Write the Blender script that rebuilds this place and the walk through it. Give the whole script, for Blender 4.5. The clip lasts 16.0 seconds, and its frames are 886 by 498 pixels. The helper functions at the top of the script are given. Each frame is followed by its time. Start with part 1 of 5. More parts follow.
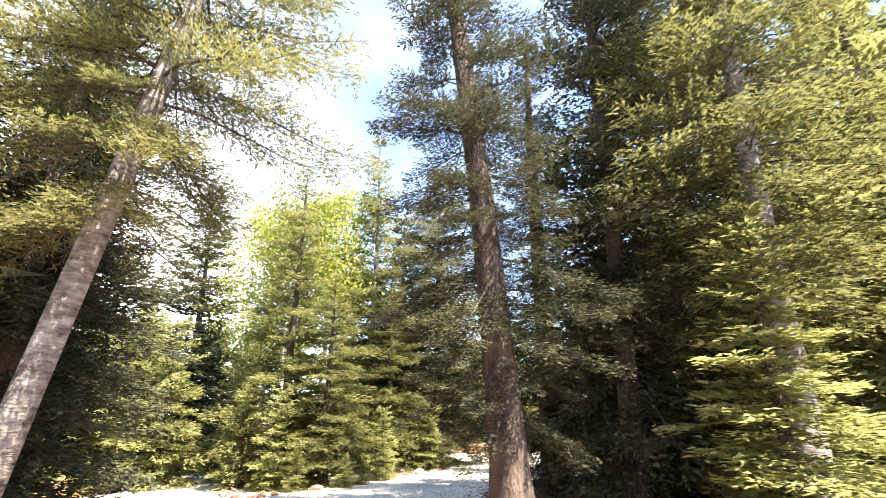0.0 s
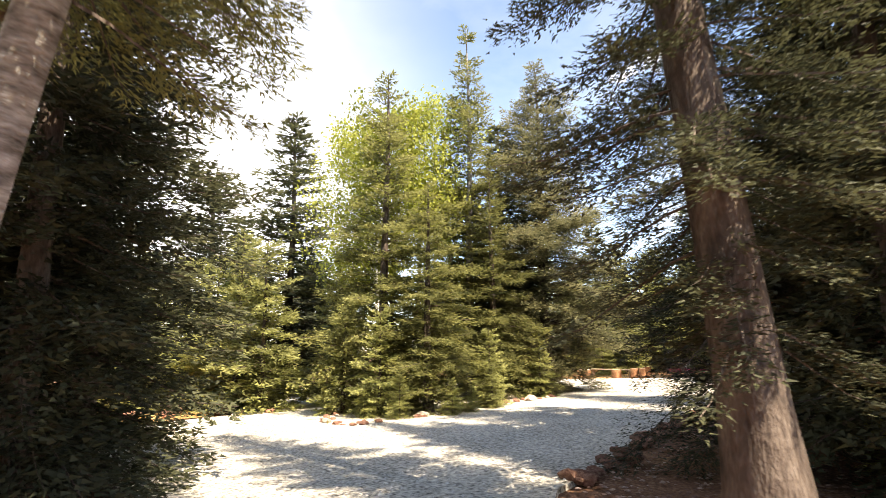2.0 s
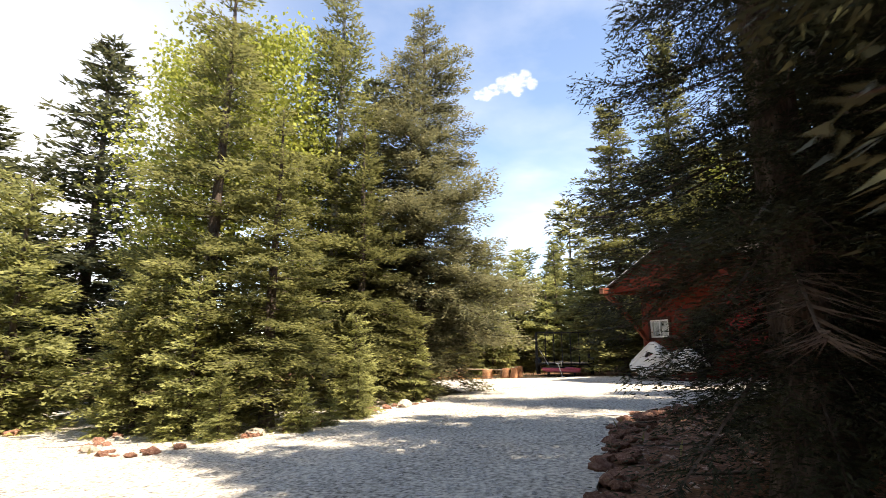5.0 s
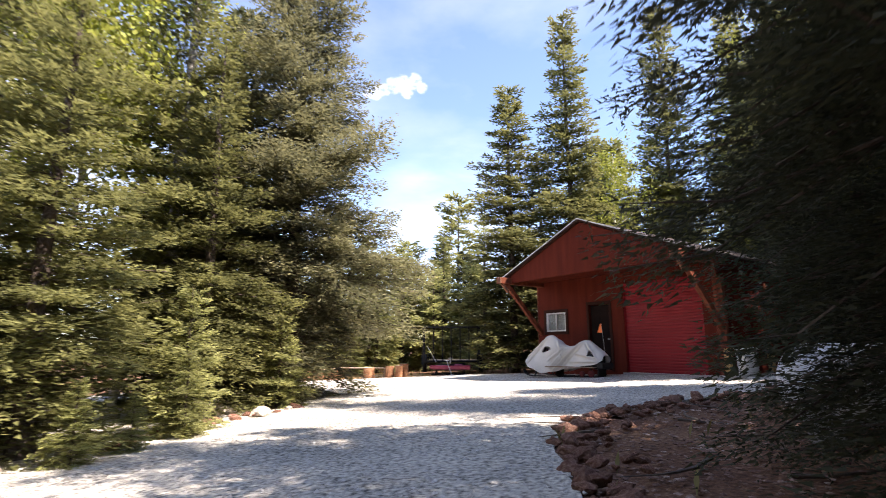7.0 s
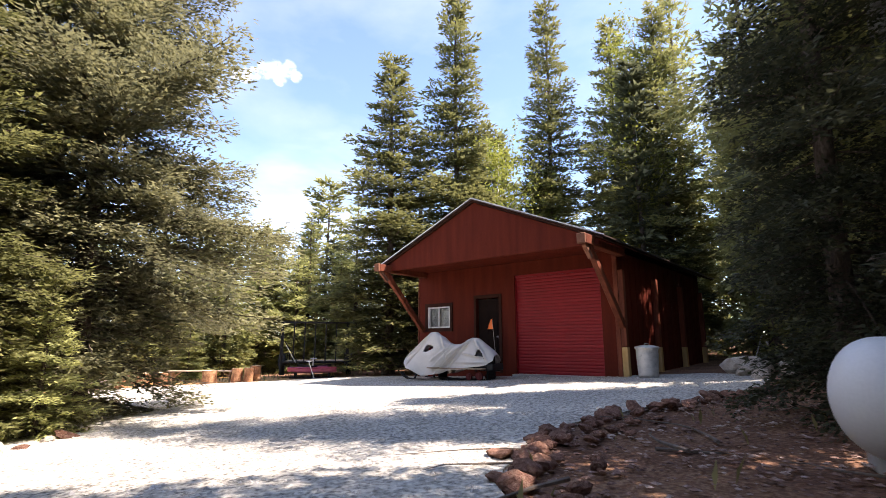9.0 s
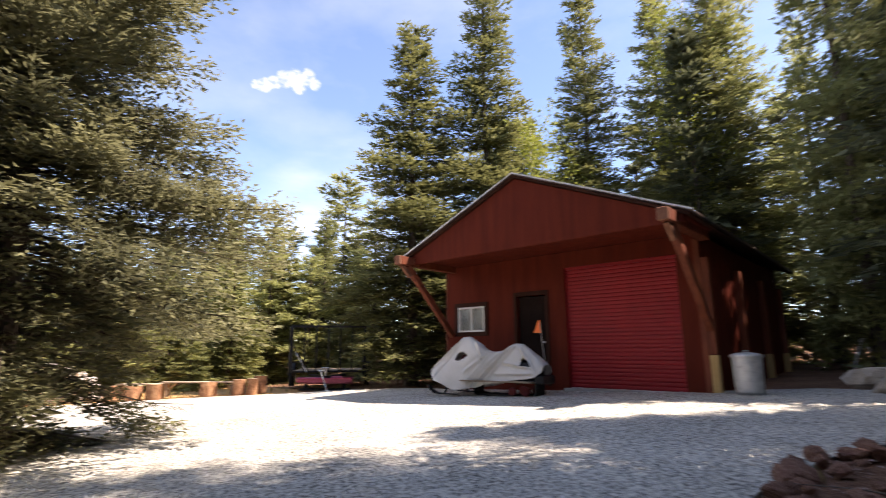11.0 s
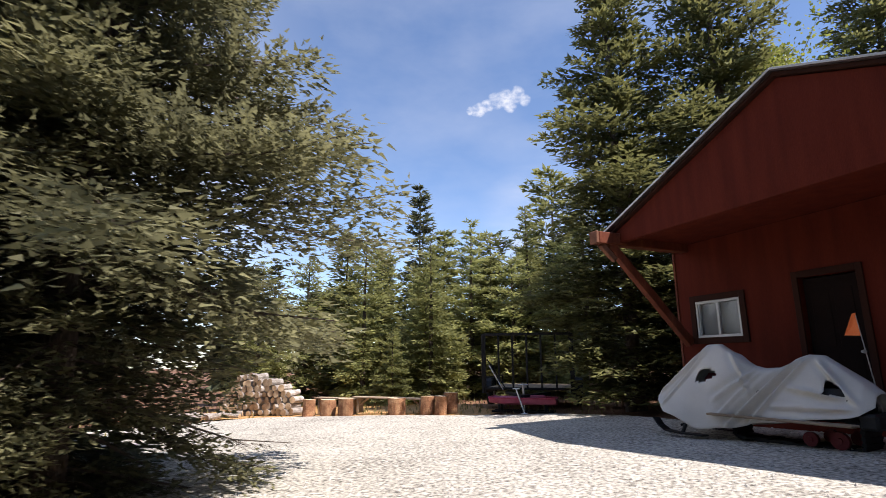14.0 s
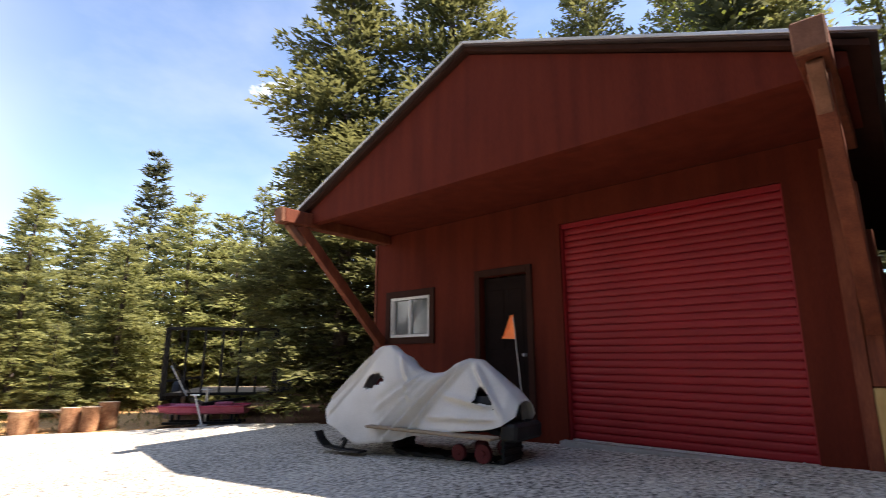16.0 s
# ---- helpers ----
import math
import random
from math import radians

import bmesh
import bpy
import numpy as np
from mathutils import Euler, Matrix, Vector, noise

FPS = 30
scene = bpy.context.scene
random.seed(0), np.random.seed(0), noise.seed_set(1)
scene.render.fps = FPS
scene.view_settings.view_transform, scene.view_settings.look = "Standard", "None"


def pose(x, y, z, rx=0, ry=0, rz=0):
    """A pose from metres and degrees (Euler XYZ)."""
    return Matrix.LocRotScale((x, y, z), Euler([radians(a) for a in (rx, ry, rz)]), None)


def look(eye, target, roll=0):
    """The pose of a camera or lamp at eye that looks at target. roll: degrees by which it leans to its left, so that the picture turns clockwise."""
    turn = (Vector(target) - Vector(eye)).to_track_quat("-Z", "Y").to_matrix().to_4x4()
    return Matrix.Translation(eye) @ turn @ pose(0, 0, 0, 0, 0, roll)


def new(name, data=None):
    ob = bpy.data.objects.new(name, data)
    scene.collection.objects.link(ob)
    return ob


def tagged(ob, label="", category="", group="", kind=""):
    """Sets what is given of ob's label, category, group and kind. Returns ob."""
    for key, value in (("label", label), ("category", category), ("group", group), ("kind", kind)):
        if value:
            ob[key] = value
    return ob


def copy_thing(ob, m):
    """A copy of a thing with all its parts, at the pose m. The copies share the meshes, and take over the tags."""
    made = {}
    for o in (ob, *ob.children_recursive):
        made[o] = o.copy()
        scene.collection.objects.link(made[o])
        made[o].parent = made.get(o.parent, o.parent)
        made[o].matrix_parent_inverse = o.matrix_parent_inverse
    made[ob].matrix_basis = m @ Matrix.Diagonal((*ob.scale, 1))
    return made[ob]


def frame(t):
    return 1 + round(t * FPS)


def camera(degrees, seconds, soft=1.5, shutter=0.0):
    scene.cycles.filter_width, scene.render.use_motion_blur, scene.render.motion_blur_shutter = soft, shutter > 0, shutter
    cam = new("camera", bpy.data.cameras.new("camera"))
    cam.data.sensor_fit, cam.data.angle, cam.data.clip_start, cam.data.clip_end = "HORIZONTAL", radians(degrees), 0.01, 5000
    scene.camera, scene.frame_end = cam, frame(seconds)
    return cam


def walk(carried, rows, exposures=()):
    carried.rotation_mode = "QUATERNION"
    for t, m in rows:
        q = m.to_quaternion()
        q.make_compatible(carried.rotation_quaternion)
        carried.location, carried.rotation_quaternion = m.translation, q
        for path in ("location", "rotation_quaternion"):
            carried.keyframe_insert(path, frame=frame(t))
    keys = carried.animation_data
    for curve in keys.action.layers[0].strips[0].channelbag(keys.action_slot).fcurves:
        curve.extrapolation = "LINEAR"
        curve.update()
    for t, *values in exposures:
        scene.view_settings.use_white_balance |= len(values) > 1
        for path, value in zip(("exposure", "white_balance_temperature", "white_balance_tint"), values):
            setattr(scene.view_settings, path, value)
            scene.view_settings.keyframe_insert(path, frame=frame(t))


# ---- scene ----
cam = camera(81.4, 16.0, soft=0.75, shutter=0.4)
PATH = [
    (0, (1.355, -1.436, 1.321), (0.695, 3.269, 2.880), -0.12),
    (0.5, (1.109, -0.933, 1.286), (0.259, 3.742, 2.842), 0.02),
    (1, (0.894, -0.402, 1.280), (-0.266, 4.270, 2.631), -0.20),
    (1.5, (0.640, 0.121, 1.251), (-0.778, 4.809, 2.255), -0.22),
    (2, (0.408, 0.707, 1.208), (-1.094, 5.387, 2.129), -0.36),
    (2.5, (0.153, 1.227, 1.117), (-1.362, 5.898, 2.055), -0.36),
    (3, (-0.030, 1.825, 1.043), (-1.433, 6.529, 1.993), -0.22),
    (3.5, (-0.192, 2.378, 1.011), (-1.295, 7.162, 1.956), -0.13),
    (4, (-0.381, 2.978, 0.983), (-1.306, 7.800, 1.928), -0.18),
    (4.5, (-0.505, 3.565, 0.938), (-0.989, 8.453, 1.874), -0.07),
    (4.7, (-0.550, 3.774, 0.944), (-0.902, 8.672, 1.886), -0.04),
    (6.8, (-0.673, 6.469, 0.763), (0.094, 11.318, 1.711), -0.37),
    (7, (-0.626, 6.749, 0.750), (0.303, 11.571, 1.693), -0.16),
    (7.5, (-0.532, 7.382, 0.721), (0.743, 12.125, 1.658), -0.04),
    (8, (-0.370, 8.125, 0.695), (1.321, 12.736, 1.634), 0.16),
    (8.5, (-0.223, 8.796, 0.713), (1.813, 13.264, 1.656), 0.05),
    (8.7, (-0.187, 9.048, 0.716), (1.907, 13.490, 1.652), 0.04),
    (10.8, (0.608, 11.618, 0.756), (2.782, 16.014, 1.731), -0.36),
    (11, (0.654, 11.858, 0.791), (2.608, 16.355, 1.773), -0.24),
    (11.5, (0.842, 12.475, 0.786), (2.004, 17.233, 1.793), -0.53),
    (12, (1.079, 12.976, 0.815), (1.881, 17.799, 1.860), -0.55),
    (12.5, (1.265, 13.492, 0.816), (1.540, 18.367, 1.892), -0.41),
    (13, (1.542, 14.073, 0.822), (1.464, 18.950, 1.918), -0.36),
    (13.5, (1.899, 14.517, 0.847), (1.748, 19.395, 1.936), -0.28),
    (14, (2.222, 14.974, 0.873), (2.097, 19.854, 1.953), -0.08),
    (14.5, (2.638, 15.338, 0.905), (2.854, 20.216, 1.983), -0.02),
    (15, (3.035, 15.698, 0.936), (4.041, 20.477, 2.005), 0.17),
    (15.5, (3.486, 15.978, 0.962), (4.976, 20.633, 2.016), 0.08),
    (16, (3.954, 16.289, 0.968), (5.930, 20.762, 2.011), -0.04),
]
walk(cam, [(t, look(eye, target, roll)) for t, eye, target, roll in PATH],
     [(t, stops, warm, 12 if t < 5 else 20 if t < 12 else 16) for t, stops, warm in [(0, 2.35, 7300), (1, 2.1, 7900), (2, 1.7, 8200), (2.5, 1.55, 8100), (3.5, 1.5, 8000), (4.5, 1.4, 7900), (7, 1.55, 7000), (8.5, 1.65, 6950), (11, 1.35, 7300), (11.7, 1.25, 7100), (12.5, 0.95, 6900), (13.5, 0.75, 6650), (14.5, 0.5, 6400), (15, 0.6, 6450), (15.5, 0.9, 6700), (16, 1.35, 7100)]])

# world, sun, exposure
SUN = Vector((1.744, -1.187, 3.2)).normalized()
world = bpy.data.worlds.new("world")
scene.world = world
world.use_nodes = True
wn, wl = world.node_tree.nodes, world.node_tree.links
wn.clear()
sky = wn.new("ShaderNodeTexSky")
sky.sky_type, sky.sun_disc = "NISHITA", False
sky.sun_elevation, sky.sun_rotation = math.asin(SUN.z), math.atan2(SUN.x, SUN.y)
sky.air_density, sky.dust_density, sky.ozone_density, sky.altitude = 1.0, 0.2, 2.4, 1500
coord = wn.new("ShaderNodeTexCoord")
streak = wn.new("ShaderNodeMapping")
streak.inputs["Scale"].default_value = (1.6, 1.1, 3.4)
wisp = wn.new("ShaderNodeTexNoise")
wisp.inputs["Scale"].default_value, wisp.inputs["Detail"].default_value, wisp.inputs["Roughness"].default_value = 1.9, 7, 0.55
wisp_ramp = wn.new("ShaderNodeMapRange")
for key, value in (("From Min", 0.44), ("From Max", 0.95), ("To Min", 0.0), ("To Max", 0.34)):
    wisp_ramp.inputs[key].default_value = value
veil = wn.new("ShaderNodeMix")
veil.data_type = "RGBA"
veil.inputs["B"].default_value = (4.3, 4.5, 4.8, 1)
wl.new(coord.outputs["Generated"], streak.inputs["Vector"])
wl.new(streak.outputs["Vector"], wisp.inputs["Vector"])
wl.new(wisp.outputs["Fac"], wisp_ramp.inputs["Value"])


def cloud(direction, half, inner, scale, low, high, stretch):
    """A soft patch of cloud about a direction of the sky: 0 to 1."""
    d = Vector(direction).normalized()
    dot = wn.new("ShaderNodeVectorMath")
    dot.operation = "DOT_PRODUCT"
    dot.inputs[1].default_value = d
    wl.new(coord.outputs["Generated"], dot.inputs[0])
    fall = wn.new("ShaderNodeMapRange")
    fall.inputs["From Min"].default_value = math.cos(radians(half))
    fall.inputs["From Max"].default_value = math.cos(radians(inner))
    fall.interpolation_type = "SMOOTHSTEP"
    wl.new(dot.outputs["Value"], fall.inputs["Value"])
    space = wn.new("ShaderNodeMapping")
    space.inputs["Scale"].default_value = stretch
    wl.new(coord.outputs["Generated"], space.inputs["Vector"])
    tex = wn.new("ShaderNodeTexNoise")
    tex.inputs["Scale"].default_value, tex.inputs["Detail"].default_value = scale, 6
    wl.new(space.outputs["Vector"], tex.inputs["Vector"])
    mul = wn.new("ShaderNodeMath")
    mul.operation = "MULTIPLY"
    wl.new(fall.outputs["Result"], mul.inputs[0])
    wl.new(tex.outputs["Fac"], mul.inputs[1])
    out = wn.new("ShaderNodeMapRange")
    out.inputs["From Min"].default_value, out.inputs["From Max"].default_value = low, high
    out.interpolation_type = "SMOOTHSTEP"
    wl.new(mul.outputs["Value"], out.inputs["Value"])
    return out.outputs["Result"]


def joined(a, b):
    m = wn.new("ShaderNodeMath")
    m.operation = "MAXIMUM"
    wl.new(a, m.inputs[0])
    wl.new(b, m.inputs[1])
    return m.outputs["Value"]


puff = cloud((31.0, 284.0, 155.5), 1.6, 0.2, 70, 0.16, 0.8, (1, 1, 1.6))
for dx, dz, half in ((37, 157.5, 1.35), (25, 154, 1.35), (42, 154, 0.9), (19.5, 150.5, 1.1), (14, 148, 1.2), (9, 147.5, 0.7), (33, 150.5, 1.1)):
    puff = joined(puff, cloud((dx, 284.0, dz), half, 0.15, 70, 0.16, 0.85, (1, 1, 1.6)))
haze_patch = cloud((-14.5, 7.5, 5.0), 54, 0, 1.2, 0.03, 0.62, (1, 1, 1.6))
bank = cloud((9, 40, 10), 15, 2, 5, 0.22, 1.25, (1, 1, 3))
wl.new(joined(joined(wisp_ramp.outputs["Result"], puff), joined(haze_patch, bank)), veil.inputs["Factor"])
wl.new(sky.outputs["Color"], veil.inputs["A"])
back = wn.new("ShaderNodeBackground")
back.inputs["Strength"].default_value = 0.15
wout = wn.new("ShaderNodeOutputWorld")
wl.new(veil.outputs["Result"], back.inputs["Color"])
wl.new(back.outputs["Background"], wout.inputs["Surface"])

lamp = bpy.data.lights.new("sun", "SUN")
lamp.energy, lamp.angle, lamp.color = 5.0, radians(0.55), (1.0, 0.955, 0.88)
sun = new("sun", lamp)
sun.matrix_world = look(SUN * 60, (0, 0, 0))


# materials
def material(name, rough=0.8, metal=0.0, spec=0.3):
    m = bpy.data.materials.new(name)
    m.use_nodes = True
    p = m.node_tree.nodes["Principled BSDF"]
    p.inputs["Roughness"].default_value, p.inputs["Metallic"].default_value = rough, metal
    p.inputs["Specular IOR Level"].default_value = spec
    return m, m.node_tree.nodes, m.node_tree.links, p


def surface(name, colors, scale=4.0, fine=60.0, rough=0.8, metal=0.0, bump=0.3, depth=0.01, stretch=(1, 1, 1), spec=0.3, vary=0.0, mixing=0.35):
    """Colours mottled at two scales, with fine relief. colors: dark to light."""
    m, n, l, p = material(name, rough, metal, spec)
    tc, mp = n.new("ShaderNodeTexCoord"), n.new("ShaderNodeMapping")
    mp.inputs["Scale"].default_value = stretch
    l.new(tc.outputs["Object"], mp.inputs["Vector"])
    big, small = n.new("ShaderNodeTexNoise"), n.new("ShaderNodeTexNoise")
    big.inputs["Scale"].default_value, big.inputs["Detail"].default_value = scale, 5
    small.inputs["Scale"].default_value, small.inputs["Detail"].default_value = fine, 3
    for tex in (big, small):
        l.new(mp.outputs["Vector"], tex.inputs["Vector"])
    mix = n.new("ShaderNodeMix")
    mix.inputs["Factor"].default_value = mixing
    l.new(big.outputs["Fac"], mix.inputs["A"])
    l.new(small.outputs["Fac"], mix.inputs["B"])
    ramp = n.new("ShaderNodeValToRGB")
    e = ramp.color_ramp.elements
    e[0].position, e[1].position = 0.32, 0.68
    for i, c in enumerate(colors):
        if 0 < i < len(colors) - 1:
            e.new(0.32 + 0.36 * i / (len(colors) - 1))
    for i, c in enumerate(colors):
        e[i].color = (*c, 1)
    l.new(mix.outputs["Result"], ramp.inputs["Fac"])
    last = ramp.outputs["Color"]
    if vary:
        info, hsv = n.new("ShaderNodeObjectInfo"), n.new("ShaderNodeHueSaturation")
        span = n.new("ShaderNodeMapRange")
        span.inputs["To Min"].default_value, span.inputs["To Max"].default_value = 1 - vary, 1 + vary
        l.new(info.outputs["Random"], span.inputs["Value"])
        l.new(span.outputs["Result"], hsv.inputs["Value"])
        l.new(last, hsv.inputs["Color"])
        last = hsv.outputs["Color"]
    l.new(last, p.inputs["Base Color"])
    if bump:
        b = n.new("ShaderNodeBump")
        b.inputs["Strength"].default_value, b.inputs["Distance"].default_value = bump, depth
        l.new(small.outputs["Fac"], b.inputs["Height"])
        l.new(b.outputs["Normal"], p.inputs["Normal"])
    return m


def foliage(name, dark, light, tip, through_part=0.35):
    """Leaf or needle: mottled by place, lighter at the young tips, with light passing through."""
    m, n, l, p = material(name, 0.62, 0, 0.25)
    tc = n.new("ShaderNodeTexCoord")
    big = n.new("ShaderNodeTexNoise")
    big.inputs["Scale"].default_value, big.inputs["Detail"].default_value = 1.1, 6
    big.inputs["Roughness"].default_value = 0.7
    l.new(tc.outputs["Object"], big.inputs["Vector"])
    ramp = n.new("ShaderNodeValToRGB")
    ramp.color_ramp.elements[0].position, ramp.color_ramp.elements[1].position = 0.33, 0.66
    ramp.color_ramp.elements[0].color, ramp.color_ramp.elements[1].color = (*dark, 1), (*light, 1)
    l.new(big.outputs["Fac"], ramp.inputs["Fac"])
    at = n.new("ShaderNodeAttribute")
    at.attribute_name = "tip"
    mix = n.new("ShaderNodeMix")
    mix.data_type = "RGBA"
    mix.inputs["B"].default_value = (*tip, 1)
    l.new(at.outputs["Fac"], mix.inputs["Factor"])
    l.new(ramp.outputs["Color"], mix.inputs["A"])
    info, span, hsv = n.new("ShaderNodeObjectInfo"), n.new("ShaderNodeMapRange"), n.new("ShaderNodeHueSaturation")
    span.inputs["To Min"].default_value, span.inputs["To Max"].default_value = 0.78, 1.25
    l.new(info.outputs["Random"], span.inputs["Value"])
    l.new(span.outputs["Result"], hsv.inputs["Value"])
    l.new(mix.outputs["Result"], hsv.inputs["Color"])
    l.new(hsv.outputs["Color"], p.inputs["Base Color"])
    thin = n.new("ShaderNodeBsdfTranslucent")
    l.new(hsv.outputs["Color"], thin.inputs["Color"])
    both = n.new("ShaderNodeMixShader")
    both.inputs["Fac"].default_value = through_part
    l.new(p.outputs["BSDF"], both.inputs[1])
    l.new(thin.outputs["BSDF"], both.inputs[2])
    l.new(both.outputs["Shader"], n["Material Output"].inputs["Surface"])
    return m


NEEDLE = foliage("fir_needles", (0.106, 0.112, 0.046), (0.244, 0.245, 0.091), (0.445, 0.430, 0.152), 0.48)
# Broad fir's greyish olive, toned down to hold the shade of its near side.
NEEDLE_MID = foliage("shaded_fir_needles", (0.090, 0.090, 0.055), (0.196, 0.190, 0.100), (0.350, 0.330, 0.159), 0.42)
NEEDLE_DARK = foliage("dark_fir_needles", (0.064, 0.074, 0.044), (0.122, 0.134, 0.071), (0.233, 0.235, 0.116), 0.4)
# Near firs beside the path: their shade is put into the needle colour.
NEEDLE_SHADE = foliage("deep_shade_needles", (0.034, 0.038, 0.023), (0.072, 0.076, 0.041), (0.125, 0.128, 0.060), 0.34)
NEEDLE_PALE = foliage("pale_fir_needles", (0.170, 0.182, 0.076), (0.329, 0.335, 0.128), (0.530, 0.520, 0.195), 0.48)
ASPEN_LEAF = foliage("aspen_leaves", (0.22, 0.25, 0.045), (0.33, 0.36, 0.065), (0.44, 0.45, 0.10), 0.5)
DEAD_TWIG = surface("dead_twigs", [(0.10, 0.075, 0.06), (0.20, 0.16, 0.13)], 9, 60, 0.9)
BARK = surface("fir_bark", [(0.035, 0.026, 0.021), (0.10, 0.075, 0.06), (0.20, 0.16, 0.13)], 7, 38, 0.95, 0, 0.9, 0.03, (1, 1, 0.35))
BARK_PALE = surface("pale_bark", [(0.045, 0.038, 0.032), (0.24, 0.22, 0.195), (0.46, 0.44, 0.41)], 9, 26, 0.9, 0, 0.7, 0.02, (0.6, 0.6, 1.7))
BARK_ASPEN = surface("aspen_bark", [(0.10, 0.09, 0.08), (0.55, 0.53, 0.46), (0.68, 0.66, 0.59)], 4, 26, 0.8, 0, 0.4, 0.01, (0.5, 0.5, 2.2))
GRAVEL = surface("gravel", [(0.10, 0.09, 0.078), (0.46, 0.425, 0.365), (0.76, 0.71, 0.61)], 0.8, 20, 0.95, 0, 1.0, 0.03, (1, 1, 1), 0.2, 0, 0.8)
STONE = surface("gravel_stone", [(0.20, 0.19, 0.175), (0.50, 0.47, 0.43), (0.78, 0.74, 0.68)], 14, 50, 0.9, 0, 0.3, 0.005)
DIRT = surface("needle_litter", [(0.085, 0.040, 0.027), (0.18, 0.092, 0.056), (0.36, 0.215, 0.125)], 0.7, 26, 0.95, 0, 0.9, 0.03, (1, 1, 1), 0.15, 0, 0.6)
CHIP = surface("bark_chips", [(0.08, 0.036, 0.026), (0.25, 0.15, 0.115), (0.62, 0.50, 0.42)], 3, 30, 0.95, 0, 0.4)
ROCK_RED = surface("red_rock", [(0.13, 0.055, 0.04), (0.26, 0.13, 0.09), (0.40, 0.25, 0.18)], 3, 25, 0.92, 0, 0.8, 0.02, (1, 1, 1), 0.2, 0.25)
ROCK_PALE = surface("pale_rock", [(0.30, 0.24, 0.19), (0.48, 0.41, 0.34), (0.62, 0.56, 0.48)], 3, 25, 0.92, 0, 0.8, 0.02, (1, 1, 1), 0.2, 0.2)
SIDING = surface("red_brown_siding", [(0.080, 0.013, 0.007), (0.110, 0.0175, 0.009), (0.140, 0.0245, 0.0115)], 1.6, 40, 0.75, 0, 0.35, 0.006, (3, 3, 0.35), 0.1)
TIMBER = surface("stained_timber", [(0.10, 0.022, 0.010), (0.16, 0.038, 0.016), (0.23, 0.062, 0.027)], 3, 34, 0.7, 0, 0.4, 0.006, (3, 3, 0.5), 0.3, 0.12)
TIMBER_END = surface("timber_end_grain", [(0.15, 0.06, 0.033), (0.25, 0.11, 0.065)], 9, 60, 0.8, 0, 0.3)
TIMBER_NEW = surface("new_timber", [(0.45, 0.27, 0.10), (0.62, 0.41, 0.17)], 4, 40, 0.75, 0, 0.3, 0.005, (3, 3, 0.5))
RED_STEEL = surface("red_painted_steel", [(0.235, 0.006, 0.010), (0.30, 0.008, 0.013)], 1.2, 60, 0.5, 0, 0.08, 0.002, (1, 1, 1), 0.4, 0.05)
ROOF_METAL = surface("brown_roof_metal", [(0.07, 0.05, 0.045), (0.12, 0.085, 0.075)], 2, 50, 0.45, 0.4, 0.1)
EDGE_METAL = surface("pale_edge_metal", [(0.45, 0.44, 0.43), (0.6, 0.59, 0.58)], 2, 50, 0.4, 0.6, 0.05)
TRIM_DARK = surface("dark_brown_trim", [(0.030, 0.011, 0.007), (0.05, 0.018, 0.011)], 3, 50, 0.8, 0, 0.2, 0.004, (2, 2, 0.5), 0.15)
DOOR_DARK = surface("dark_door_paint", [(0.010, 0.006, 0.005), (0.018, 0.010, 0.008)], 3, 50, 0.85, 0, 0.1, 0.004, (1, 1, 1), 0.1)
WHITE_VINYL = surface("white_vinyl", [(0.70, 0.70, 0.68), (0.80, 0.80, 0.78)], 3, 60, 0.4, 0, 0.05)
BLIND = surface("grey_blind", [(0.36, 0.36, 0.35), (0.46, 0.46, 0.45)], 3, 60, 0.8, 0, 0.1)
CONCRETE = surface("concrete", [(0.28, 0.26, 0.24), (0.42, 0.40, 0.37)], 2, 40, 0.9, 0, 0.3)
COVER = surface("grey_canvas", [(0.48, 0.47, 0.43), (0.62, 0.60, 0.56), (0.70, 0.68, 0.64)], 1.4, 120, 0.85, 0, 0.25, 0.004)
BLACK = surface("black_rubber", [(0.012, 0.012, 0.012), (0.03, 0.03, 0.03)], 4, 60, 0.7, 0, 0.3)
BLACK_STEEL = surface("black_steel", [(0.010, 0.010, 0.011), (0.022, 0.021, 0.021)], 4, 60, 0.5, 0.3, 0.1)
RED_PLASTIC = surface("red_plastic", [(0.34, 0.02, 0.06), (0.52, 0.09, 0.15)], 3, 60, 0.4, 0, 0.1)
DARK_RED = surface("dusty_dark_red", [(0.10, 0.012, 0.016), (0.20, 0.03, 0.035)], 5, 60, 0.6, 0, 0.1)
PINK_PLASTIC = surface("faded_red_plastic", [(0.36, 0.05, 0.11), (0.58, 0.17, 0.24)], 3, 60, 0.45, 0, 0.1)
ORANGE = surface("orange_fabric", [(0.75, 0.14, 0.03), (0.88, 0.22, 0.06)], 5, 80, 0.7, 0, 0.1)
GALVANISED = surface("galvanised_steel", [(0.42, 0.43, 0.43), (0.58, 0.58, 0.57), (0.68, 0.68, 0.66)], 8, 40, 0.5, 0.55, 0.15)
STEEL = surface("plain_steel", [(0.45, 0.45, 0.45), (0.6, 0.6, 0.6)], 6, 40, 0.4, 0.8, 0.1)
WHITE_PAINT = surface("white_tank_paint", [(0.66, 0.67, 0.68), (0.78, 0.79, 0.80)], 1.2, 50, 0.4, 0, 0.08)
LOG_BARK = surface("log_bark", [(0.13, 0.055, 0.03), (0.30, 0.15, 0.08), (0.48, 0.29, 0.16)], 5, 30, 0.95, 0, 0.7, 0.02, (1, 1, 1), 0.2, 0.25)
